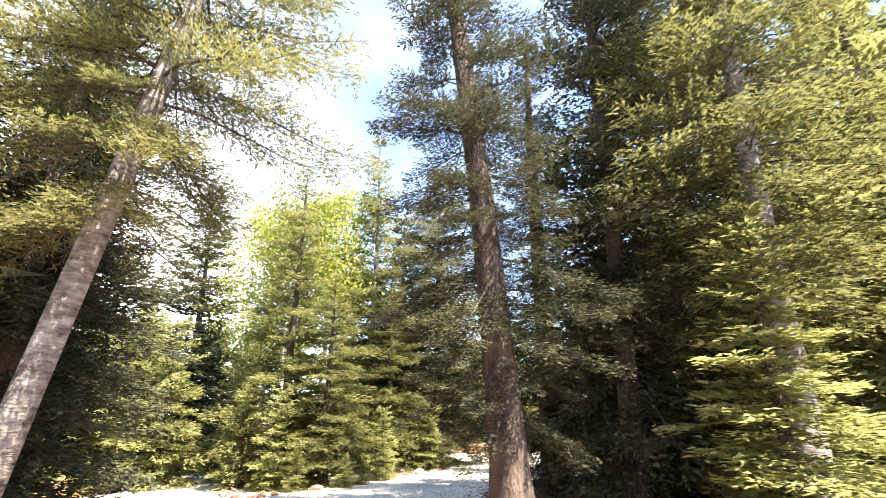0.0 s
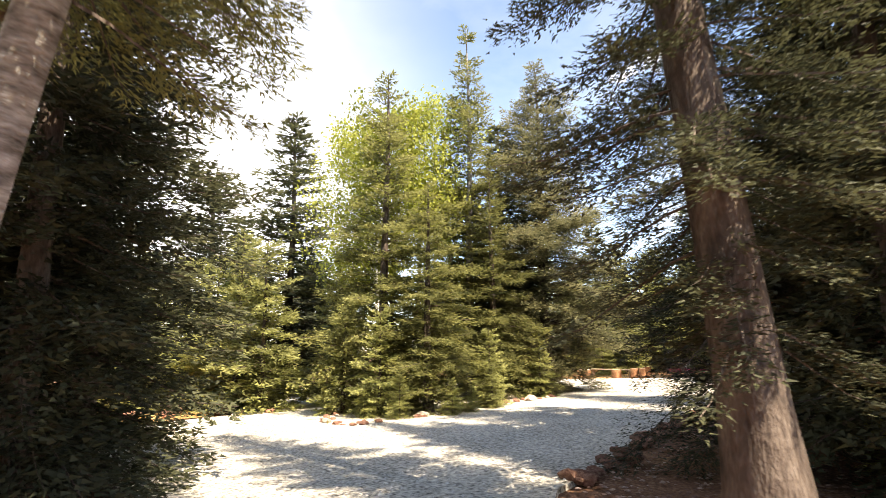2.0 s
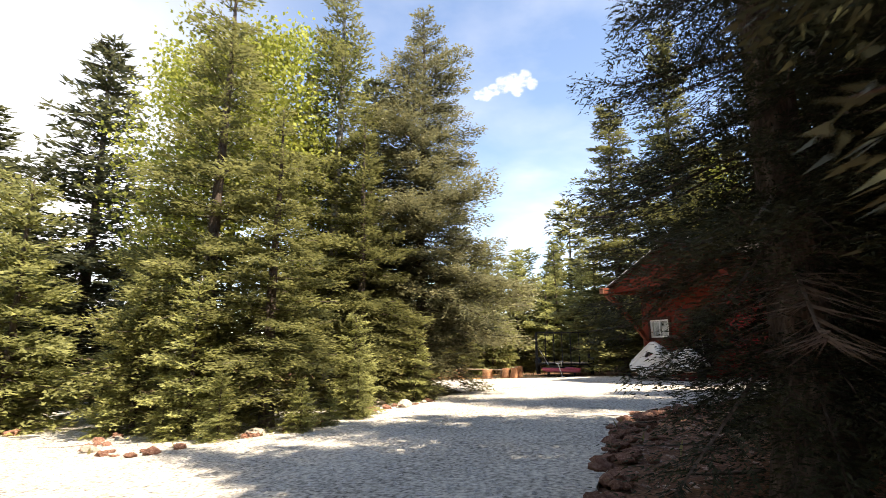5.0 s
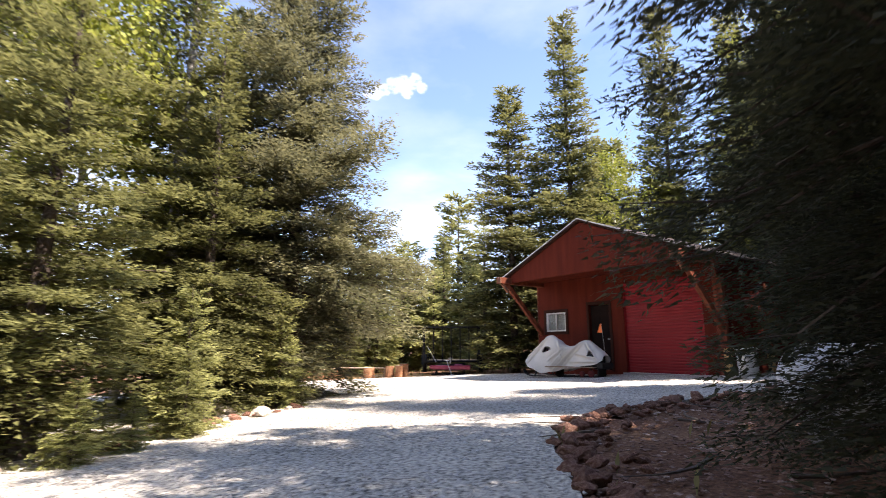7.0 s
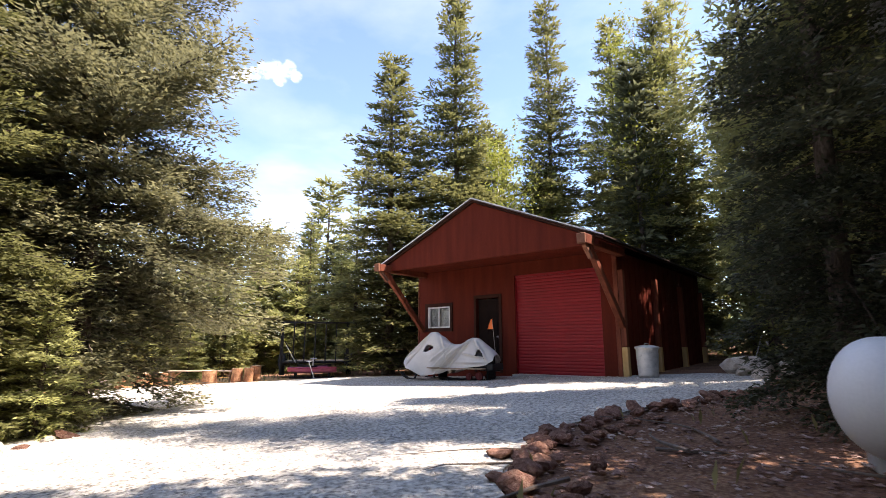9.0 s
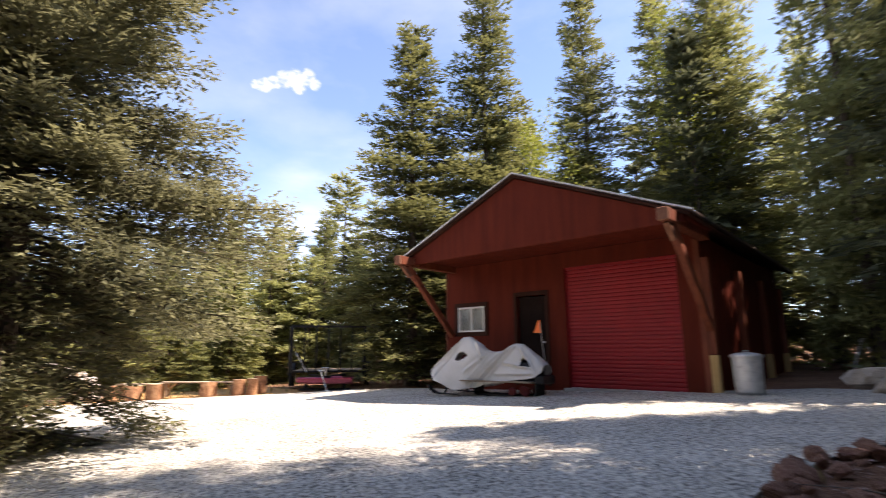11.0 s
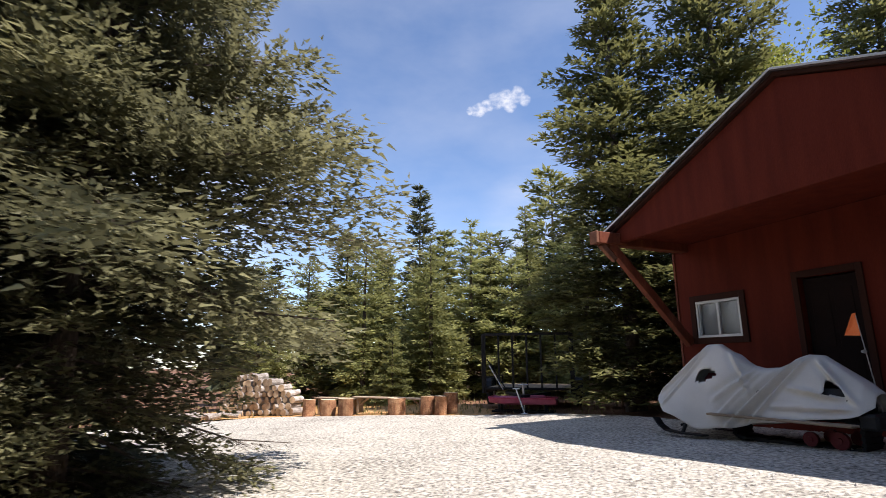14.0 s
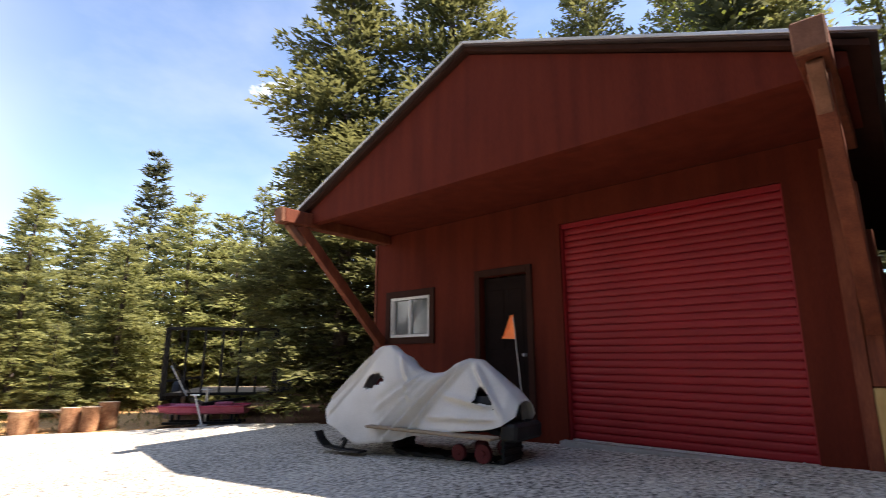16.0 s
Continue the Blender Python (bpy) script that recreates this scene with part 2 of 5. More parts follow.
LOG_GREY = surface("weathered_log", [(0.16, 0.13, 0.11), (0.36, 0.31, 0.27), (0.58, 0.53, 0.48)], 5, 30, 0.95, 0, 0.7, 0.02, (1, 1, 1), 0.2, 0.25)
DRY_GROUND = surface("dry_orange_needles", [(0.26, 0.12, 0.045), (0.45, 0.25, 0.10), (0.62, 0.42, 0.20)], 0.9, 22, 0.95, 0, 0.8, 0.02, (1, 1, 1), 0.15, 0, 0.6)
LOG_END = surface("log_end", [(0.36, 0.24, 0.14), (0.58, 0.42, 0.27), (0.68, 0.54, 0.37)], 9, 50, 0.9, 0, 0.3, 0.005, (1, 1, 1), 0.2, 0.2)
PLANK = surface("weathered_plank", [(0.26, 0.19, 0.13), (0.44, 0.34, 0.24)], 3, 40, 0.85, 0, 0.3, 0.005, (0.4, 3, 3), 0.2, 0.15)
GRASS = foliage("dry_grass", (0.20, 0.17, 0.06), (0.30, 0.25, 0.09), (0.36, 0.31, 0.13))
GLASS, gn, gl, gp = material("window_glass", 0.02, 0, 0.5)
gp.inputs["Base Color"].default_value = (0.9, 0.93, 0.92, 1)
gp.inputs["Transmission Weight"].default_value, gp.inputs["IOR"].default_value = 1.0, 1.45


# shapes
def finish(name, bm, mat, parent=None, smooth=False, m=None):
    me = bpy.data.meshes.new(name)
    bm.to_mesh(me)
    bm.free()
    for one in (mat if isinstance(mat, (list, tuple)) else (mat,)):
        me.materials.append(one)
    if smooth:
        me.polygons.foreach_set("use_smooth", [True] * len(me.polygons))
    ob = new(name, me)
    if parent is not None:
        ob.parent = parent
    if m is not None:
        ob.matrix_local = m
    return ob


def raw(name, verts, faces, mat, parent=None, smooth=False):
    me = bpy.data.meshes.new(name)
    me.from_pydata(verts, [], faces)
    for one in (mat if isinstance(mat, (list, tuple)) else (mat,)):
        me.materials.append(one)
    if smooth:
        me.polygons.foreach_set("use_smooth", [True] * len(me.polygons))
    ob = new(name, me)
    if parent is not None:
        ob.parent = parent
    return ob


def add_box(bm, x0, x1, y0, y1, z0, z1, bevel=0.0, slot=0):
    made = bmesh.ops.create_cube(bm, size=1.0)["verts"]
    bmesh.ops.scale(bm, vec=(x1 - x0, y1 - y0, z1 - z0), verts=made)
    bmesh.ops.translate(bm, vec=((x0 + x1) / 2, (y0 + y1) / 2, (z0 + z1) / 2), verts=made)
    faces = {f for v in made for f in v.link_faces}
    for f in faces:
        f.material_index = slot
    if bevel:
        edges = {e for v in made for e in v.link_edges}
        bmesh.ops.bevel(bm, geom=list(edges), offset=bevel, segments=1, affect="EDGES")


def add_tube(bm, a, b, r0, r1, sides=8, slot=0):
    a, b = Vector(a), Vector(b)
    q = (b - a).to_track_quat("Z", "Y").to_matrix().to_4x4()
    got = bmesh.ops.create_cone(bm, cap_ends=True, segments=sides, radius1=r0, radius2=r1, depth=(b - a).length,
                                matrix=Matrix.Translation((a + b) / 2) @ q)["verts"]
    for f in {f for v in got for f in v.link_faces}:
        f.material_index = slot


def beam_between(bm, a, b, wide, deep, side, bevel=0.01):
    """A squared timber from a to b; side: the direction of its width."""
    a, b, side = Vector(a), Vector(b), Vector(side).normalized()
    along = (b - a).normalized()
    up = along.cross(side)
    mid = (a + b) / 2
    m = Matrix(((side.x, up.x, along.x, mid.x), (side.y, up.y, along.y, mid.y), (side.z, up.z, along.z, mid.z), (0, 0, 0, 1)))
    made = bmesh.ops.create_cube(bm, size=1.0)["verts"]
    bmesh.ops.scale(bm, vec=(wide, deep, (b - a).length), verts=made)
    bmesh.ops.transform(bm, matrix=m, verts=made)
    bmesh.ops.bevel(bm, geom=list({e for v in made for e in v.link_edges}), offset=bevel, segments=1, affect="EDGES")


def group_base(name, m):
    ob = new(name)
    ob.empty_display_size = 0.2
    ob.matrix_world = m
    return ob


# ground: a gently tilted sheet that runs to the horizon
def level(x, y):
    return 0.042 * 150 * np.tanh(x / 150) - 0.016 * 150 * np.tanh(y / 150) - 0.085


def inside(px, py, poly):
    px, py = np.asarray(px, float), np.asarray(py, float)
    res = np.zeros(px.shape, bool)
    n = len(poly)
    for i in range(n):
        (x0, y0), (x1, y1) = poly[i], poly[i - 1]
        hit = ((y0 > py) != (y1 > py)) & (px < (x1 - x0) * (py - y0) / (y1 - y0 + 1e-12) + x0)
        res ^= hit
    return res


def ragged(poly, step=0.3, size=0.12, seed=3):
    """The outline cut into short steps that wander a little."""
    out = []
    for i in range(len(poly)):
        a, b = np.array(poly[i], float), np.array(poly[(i + 1) % len(poly)], float)
        k = max(1, int(np.hypot(*(b - a)) / step))
        for j in range(k):
            p = a + (b - a) * j / k
            d = noise.noise_vector(Vector((p[0] * 1.3, p[1] * 1.3, seed)))
            e = noise.noise_vector(Vector((p[0] * 5, p[1] * 5, seed + 9)))
            out.append((p[0] + size * (1.6 * d.x + 0.7 * e.x), p[1] + size * (1.6 * d.y + 0.7 * e.y)))
    return out


DRIVE = [(-0.6, 4.6), (-0.1, 6.2), (0.25, 7.6), (0.75, 9.3), (1.25, 11.2), (1.9, 12.7), (2.9, 13.75), (4.2, 14.5), (5.6, 14.85), (7.2, 14.95),
         (8.8, 15.1), (10.4, 15.9), (11.2, 17.2), (11.0, 18.3), (9.7, 19.2), (8.9, 20.3), (6.6, 25.4), (5.9, 26.9), (4.6, 28.0), (2.6, 28.6),
         (0.4, 29.7), (-1.6, 30.4), (-3.8, 31.0), (-5.8, 29.5), (-5.4, 26.5), (-3.2, 23.6), (-1.0, 22.4), (-0.4, 21.0), (-0.8, 19.3), (-2.1, 16.9),
         (-2.95, 15.0), (-3.4, 13.2), (-4.4, 11.7), (-5.2, 10.9), (-6.0, 11.6), (-6.9, 13.8), (-9.0, 18.5), (-12.5, 24.5), (-15.0, 30.0), (-18.0, 30.5), (-15.5, 24.0), (-12.6, 18.4),
         (-11.0, 15.2), (-10.2, 13.4), (-11.0, 11.4), (-14.0, 9.7), (-20.0, 8.6), (-20.0, 5.5), (-11.0, 6.3), (-5.0, 5.6), (-2.4, 4.4)]
DRIVE_EDGE = ragged(DRIVE)

rng = np.random.default_rng(7)
axis = np.concatenate([-np.geomspace(900, 42, 16), np.arange(-40, 40.01, 0.8), np.geomspace(42, 900, 16)])
gx, gy = np.meshgrid(axis, axis + 14, indexing="ij")
gz = level(gx, gy) - 0.03
for i in range(gx.shape[0]):
    for j in range(gx.shape[1]):
        if abs(gx[i, j]) < 45:
            gz[i, j] += 0.035 * (noise.noise(Vector((gx[i, j] * 0.6, gy[i, j] * 0.6, 0))) - 0.55)
n1 = len(axis)
cells = [(i * n1 + j, (i + 1) * n1 + j, (i + 1) * n1 + j + 1, i * n1 + j + 1) for i in range(n1 - 1) for j in range(n1 - 1)]
ground = raw("ground", np.stack([gx.ravel(), gy.ravel(), gz.ravel()], 1).tolist(), cells, DIRT, smooth=True)
tagged(ground, "forest floor of reddish dirt and dry needles", "ground", kind="structure")

bm = bmesh.new()
top = [bm.verts.new((x, y, level(x, y) + 0.012)) for x, y in DRIVE_EDGE]
low = [bm.verts.new((x, y, level(x, y) - 0.12)) for x, y in DRIVE_EDGE]
bm.faces.new(top)
for i in range(len(top)):
    bm.faces.new((top[i], low[i], low[(i + 1) % len(top)], top[(i + 1) % len(top)]))
bmesh.ops.triangulate(bm, faces=[f for f in bm.faces if len(f.verts) > 4])
bmesh.ops.recalc_face_normals(bm, faces=bm.faces[:])
road = finish("road", bm, GRAVEL)
tagged(road, "pale crushed gravel driveway widening into a yard", "driveway", kind="structure")


def pebbles(name, x, y, lift, low_size, high_size, mat, flat=0.6):
    """Loose stones in one mesh, each an uneven eight-sided lump."""
    k = len(x)
    base = np.array([(1, 0, 0), (-1, 0, 0), (0, 1, 0), (0, -1, 0), (0, 0, 1), (0, 0, -1)], float)
    tri = np.array([(0, 2, 4), (2, 1, 4), (1, 3, 4), (3, 0, 4), (2, 0, 5), (1, 2, 5), (3, 1, 5), (0, 3, 5)])
    size = rng.uniform(low_size, high_size, (k, 1, 1)) * np.array([1, 1, flat])
    v = base[None] * size * rng.uniform(0.6, 1.25, (k, 6, 1))
    turn = rng.uniform(0, 2 * np.pi, k)
    c, s = np.cos(turn), np.sin(turn)
    vx = v[:, :, 0] * c[:, None] - v[:, :, 1] * s[:, None] + v[:, :, 2] * rng.uniform(-0.4, 0.4, (k, 1))
    vy = v[:, :, 0] * s[:, None] + v[:, :, 1] * c[:, None]
    v = np.stack([vx + x[:, None], vy + y[:, None], v[:, :, 2] + (level(x, y) + lift)[:, None]], 2)
    f = (tri[None] + 6 * np.arange(k)[:, None, None]).reshape(-1, 3)
    ob = raw(name, v.reshape(-1, 3).tolist(), f.tolist(), mat)
    return ob


px, py = rng.uniform(-7.5, 9.5, 20000), rng.uniform(4.5, 24, 20000)
keep = inside(px, py, DRIVE) & (rng.random(20000) < np.clip(1.25 - np.abs(py - 13) / 16, 0.15, 1))
tagged(pebbles("gravel_stones", px[keep], py[keep], 0.014, 0.012, 0.032, STONE), "loose pale crushed stones lying on the driveway", "gravel", kind="stuff")
px, py = rng.uniform(0, 8, 6500), rng.uniform(6, 15, 6500)
keep = ~inside(px, py, DRIVE) & (px > 0.0)
tagged(pebbles("bark_chips", px[keep], py[keep], -0.01, 0.010, 0.042, CHIP, 0.35), "reddish bark chips and fallen twigs on the soil", "bark chips", kind="stuff")
px, py = rng.uniform(-11, 4, 5500), rng.uniform(10, 33, 5500)
keep = ~inside(px, py, DRIVE)
tagged(pebbles("forest_litter", px[keep], py[keep], -0.015, 0.012, 0.05, CHIP, 0.3), "dry reddish litter under the trees", "litter", kind="stuff")

patch = ragged([(-7.5, 31.4), (-4.5, 31.1), (-1.6, 30.45), (0.5, 29.75), (2.6, 28.65), (3.6, 29.4), (3.0, 32.0), (1.5, 35.5), (-2.5, 37.0), (-7.0, 36.0)], 0.35, 0.2, 8)
bm = bmesh.new()
bm.faces.new([bm.verts.new((x, y, level(x, y) - 0.006)) for x, y in patch])
bmesh.ops.triangulate(bm, faces=bm.faces[:])
tagged(finish("dry_ground", bm, DRY_GROUND), "sunlit orange carpet of dry needles behind the yard", "ground", kind="structure")
verge = ragged([(-24, 10.4), (-14.4, 10.9), (-11.6, 12.0), (-10.7, 13.3), (-11.6, 15.0), (-15, 15.6), (-24, 15.0)], 0.35, 0.2, 15)
bm = bmesh.new()
bm.faces.new([bm.verts.new((x, y, level(x, y) - 0.003)) for x, y in verge])
bmesh.ops.triangulate(bm, faces=bm.faces[:])
tagged(finish("dry_ground", bm, DRY_GROUND), "sunlit orange verge of dry needles beside the driveway", "ground", kind="structure")


# garage: local x runs along the front from the roll-up door's edge, local y out of the front, z up
GARAGE = pose(9.17, 19.498, 0, 0, 0, 114.314)
garage = group_base("garage", GARAGE)
tagged(garage, "red-brown wooden garage with deep gabled porch and red roll-up door", "garage")
LEFT, RIGHT, BACK, TOP = 6.25, -0.45, -7.6, 3.12
RIDGE_U, RIDGE_Z, EAVE_Z, PORCH = 2.76, 4.62, 3.10, 1.65

bm = bmesh.new()
for u0, u1, z0, z1 in ((RIGHT, 0.0, -0.4, TOP), (0.0, 2.56, 2.75, TOP), (0.0, 2.56, -0.4, -0.04), (2.56, 3.10, -0.4, TOP), (3.10, 3.92, 2.16, TOP), (3.10, 3.92, -0.4, 0.03),
                       (3.92, 4.95, -0.4, TOP), (4.95, 5.87, -0.4, 1.32), (4.95, 5.87, 1.99, TOP), (5.87, LEFT, -0.4, TOP)):
    add_box(bm, u0, u1, -0.14, 0.0, z0, z1)
front = finish("front_wall", bm, SIDING, garage)
for nm, u0, u1, v0, v1 in (("side_wall", RIGHT, RIGHT + 0.14, BACK, -0.14), ("side_wall", LEFT - 0.14, LEFT, BACK, -0.14), ("back_wall", RIGHT + 0.14, LEFT - 0.14, BACK, BACK + 0.14)):
    bm = bmesh.new()
    add_box(bm, u0, u1, v0, v1, -0.4, TOP)
    if nm == "side_wall":
        out = -1 if u0 < 0 else 1
        x = u0 if out < 0 else u1
        for k in range(18):
            y = v0 + 0.25 + k * 0.41
            add_box(bm, min(x, x + out * 0.012), max(x, x + out * 0.012), y, y + 0.35, -0.1, TOP - 0.02)
    finish(nm, bm, SIDING, garage)
bm = bmesh.new()
add_box(bm, RIGHT + 0.14, LEFT - 0.14, BACK + 0.14, -0.14, -0.1, -0.02)
finish("floor_slab", bm, CONCRETE, garage)
bm = bmesh.new()
add_box(bm, -0.05, 2.62, 0.0, 0.14, -0.16, -0.015, 0.01)
finish("threshold", bm, CONCRETE, garage)


def gable(y0, y1, u0, u1, z0):
    """A triangular wall under the roof between two planes."""
    b = bmesh.new()
    rise0 = EAVE_Z + (RIDGE_Z - EAVE_Z) * (u0 + 0.85) / (RIDGE_U + 0.85)
    rise1 = EAVE_Z + (RIDGE_Z - EAVE_Z) * (6.37 - u1) / (6.37 - RIDGE_U)
    outline = [(u0, z0), (u1, z0), (u1, rise1 - 0.02), (RIDGE_U, RIDGE_Z - 0.02), (u0, rise0 - 0.02)]
    a = [b.verts.new((u, y0, z)) for u, z in outline]
    c = [b.verts.new((u, y1, z)) for u, z in outline]
    b.faces.new(a[::-1])
    b.faces.new(c)
    for i in range(5):
        b.faces.new((a[i], a[(i + 1) % 5], c[(i + 1) % 5], c[i]))
    bmesh.ops.recalc_face_normals(b, faces=b.faces[:])
    return b


finish("gable_wall", gable(PORCH - 0.12, PORCH, -0.72, 6.24, 3.02), SIDING, garage)
finish("gable_wall", gable(BACK, BACK + 0.14, RIGHT, LEFT, TOP), SIDING, garage)
bm = bmesh.new()
add_box(bm, -0.72, 6.24, 0.0, PORCH - 0.12, 3.125, 3.16)
finish("porch_ceiling", bm, SIDING, garage)
for name, lift, thick, mat, grow in (("roof_deck", 0.0, 0.05, TRIM_DARK, 0.0), ("roof_sheet", 0.052, 0.03, ROOF_METAL, 0.05)):
    bm = bmesh.new()
    for u_eave in (-0.85 - grow, 6.37 + grow):
        a = [(u_eave, EAVE_Z), (RIDGE_U, RIDGE_Z)]
        v = []
        for y in (PORCH + 0.06 + grow, BACK - 0.5 - grow):
            for u, z in a:
                v.append((bm.verts.new((u, y, z + lift)), bm.verts.new((u, y, z + lift + thick))))
        for q in ((v[0][0], v[1][0], v[3][0], v[2][0]), (v[0][1], v[1][1], v[3][1], v[2][1]), (v[0][0], v[0][1], v[1][1], v[1][0]),
                  (v[2][0], v[2][1], v[3][1], v[3][0]), (v[0][0], v[0][1], v[2][1], v[2][0]), (v[1][0], v[1][1], v[3][1], v[3][0])):
            bm.faces.new(q)
    bmesh.ops.recalc_face_normals(bm, faces=bm.faces[:])
    finish(name, bm, mat, garage)
bm = bmesh.new()
for u_eave in (-0.92, 6.44):
    beam_between(bm, (u_eave, PORCH + 0.12, EAVE_Z + 0.072), (RIDGE_U, PORCH + 0.12, RIDGE_Z + 0.088), 0.012, 0.03, (0, 1, 0), 0.002)
finish("roof_edge_trim", bm, EDGE_METAL, garage)
for u in (-0.55, 6.02):
    bm = bmesh.new()
    add_box(bm, u - 0.10, u + 0.10, -0.12, 2.12, 2.97, 3.19, 0.012)
    finish("beam", bm, TIMBER, garage)
    bm = bmesh.new()
    add_box(bm, u - 0.10, u + 0.10, 2.121, 2.19, 2.965, 3.195, 0.012)
    tagged(finish("beam_end", bm, TIMBER_END, garage), "pale sawn end of the porch beam")
    bm = bmesh.new()
    beam_between(bm, (u, 1.82, 2.98), (u, 0.06, 1.22), 0.13, 0.16, (1, 0, 0))
    finish("brace", bm, TIMBER, garage)
    bm = bmesh.new()
    beam_between(bm, (u, 2.02, 2.97), (u, 1.72, 2.70), 0.10, 0.10, (1, 0, 0))
    finish("brace_block", bm, TIMBER_END, garage)
for y in (-0.06, -2.55, -5.0, -7.4):
    bm = bmesh.new()
    add_box(bm, RIGHT - 0.15, RIGHT - 0.013, y - 0.075, y + 0.075, 0.72, 2.62, 0.012)
    finish("wall_post", bm, TIMBER, garage)
    bm = bmesh.new()
    add_box(bm, RIGHT - 0.16, RIGHT - 0.013, y - 0.08, y + 0.08, -0.1, 0.715, 0.012)
    tagged(finish("post_foot", bm, TIMBER_NEW, garage), "newer pale timber foot of the post")
bm = bmesh.new()
add_box(bm, LEFT + 0.001, LEFT + 0.05, -0.14, 0.02, -0.35, 3.0, 0.006)
finish("corner_board", bm, TIMBER, garage)
bm = bmesh.new()
add_box(bm, RIGHT - 0.012, RIGHT + 0.10, 0.001, 0.025, -0.2, 3.0, 0.004)
finish("corner_board", bm, TIMBER, garage)

# roll-up door of ribbed steel
roll_door = group_base("roll_up_door", Matrix())
roll_door.parent = garage
bm = bmesh.new()
for u in (-0.02, 2.54):
    add_box(bm, u, u + 0.04, -0.12, -0.03, -0.03, 2.75, 0.004)
add_box(bm, 0.02, 2.54, -0.12, -0.035, 2.68, 2.749, 0.004)
finish("door_track", bm, RED_STEEL, roll_door)
prof = [(0.0, -0.092), (0.010, -0.081), (0.030, -0.076), (0.058, -0.076), (0.077, -0.081), (0.0865, -0.092)]
me = bpy.data.meshes.new("slat")
me.from_pydata([(u, y, z) for u in (0.022, 2.538) for z, y in prof] + [(u, -0.104, z) for u in (0.022, 2.538) for z, y in prof], [],
               [(i, i + 1, i + 7, i + 6) for i in range(5)] + [(12 + i, 18 + i, 19 + i, 13 + i) for i in range(5)])
me.materials.append(RED_STEEL)
for k in range(31):
    ob = new("slat", me)
    ob.parent = roll_door
    ob.matrix_local = pose(0, rng.uniform(-0.0015, 0.0015), -0.005 + k * 0.0868)
bm = bmesh.new()
add_box(bm, 0.022, 2.538, -0.11, -0.06, -0.038, -0.006, 0.006)
finish("bottom_bar", bm, GALVANISED, roll_door)

# plain dark door with wide trim
door = group_base("door", Matrix())
door.parent = garage
bm = bmesh.new()
add_box(bm, 3.125, 3.895, -0.11, -0.065, 0.04, 2.135, 0.004)
for z0, z1 in ((0.25, 0.95), (1.1, 1.95)):
    for u0 in (3.22, 3.54):
        add_box(bm, u0, u0 + 0.26, -0.066, -0.058, z0, z1, 0.004)
finish("door_leaf", bm, DOOR_DARK, door)
bm = bmesh.new()
for u0, u1, z0, z1 in ((3.01, 3.10, 0.0, 2.26), (3.92, 4.01, 0.0, 2.26), (3.10, 3.92, 2.16, 2.26)):
    add_box(bm, u0, u1, 0.001, 0.028, z0, z1, 0.004)
finish("door_trim", bm, TRIM_DARK, door)
bm = bmesh.new()
add_tube(bm, (3.2, -0.064, 1.02), (3.2, -0.01, 1.02), 0.028, 0.02, 12)
finish("door_knob", bm, STEEL, door)

# sliding window
window = group_base("window", Matrix())
window.parent = garage
bm = bmesh.new()
for u0, u1, z0, z1 in ((4.84, 4.95, 1.21, 2.10), (5.87, 5.98, 1.21, 2.10), (4.95, 5.87, 1.99, 2.10), (4.95, 5.87, 1.21, 1.315)):
    add_box(bm, u0, u1, 0.001, 0.03, z0, z1, 0.004)
finish("window_trim", bm, TRIM_DARK, window)
bm = bmesh.new()
for u0, u1, z0, z1, d in ((4.95, 4.99, 1.32, 1.99, 0.012), (5.83, 5.87, 1.32, 1.99, 0.012), (4.99, 5.83, 1.945, 1.99, 0.012), (4.99, 5.83, 1.32, 1.365, 0.012),
                          (5.385, 5.435, 1.365, 1.945, 0.004), (4.99, 5.015, 1.365, 1.945, -0.01), (5.805, 5.83, 1.365, 1.945, -0.01)):
    add_box(bm, u0, u1, -0.09, d, z0, z1, 0.004)
finish("window_frame", bm, WHITE_VINYL, window)
for u0, u1, y in ((5.015, 5.385, -0.03), (5.435, 5.805, -0.05)):
    bm = bmesh.new()
    add_box(bm, u0, u1, y - 0.004, y, 1.365, 1.945)
    pane = finish("pane", bm, GLASS, window)
    pane.visible_shadow = False
bm = bmesh.new()
for u0, u1, y in ((5.017, 5.383, -0.046), (5.437, 5.803, -0.066)):
    for k in range(22):
        z = 1.367 + k * 0.026
        add_box(bm, u0, u1, y - 0.006, y + 0.003 * (k % 2), z, z + 0.0255)
finish("blind", bm, BLIND, window)


# rocks
def rock_mesh(name, seed, mat, rough=0.45):
    b = bmesh.new()
    bmesh.ops.create_icosphere(b, subdivisions=2, radius=1.0)
    for v in b.verts:
        d = noise.noise(v.co * 1.1 + Vector((seed * 7.1, 0, 0))) + 0.5 * noise.noise(v.co * 2.6 + Vector((0, seed * 3.3, 0)))
        c = noise.cell(v.co * 1.6 + Vector((seed, seed, 0)))
        v.co *= 1 + rough * d - 0.10 * c
        v.co.z *= 0.7
    me = bpy.data.meshes.new(name)
    b.to_mesh(me)
    b.free()
    me.materials.append(mat)
    return me


RED_ROCKS = [rock_mesh("rock", k, ROCK_RED) for k in range(5)]
PALE_ROCKS = [rock_mesh("rock", k + 9, ROCK_PALE) for k in range(3)]


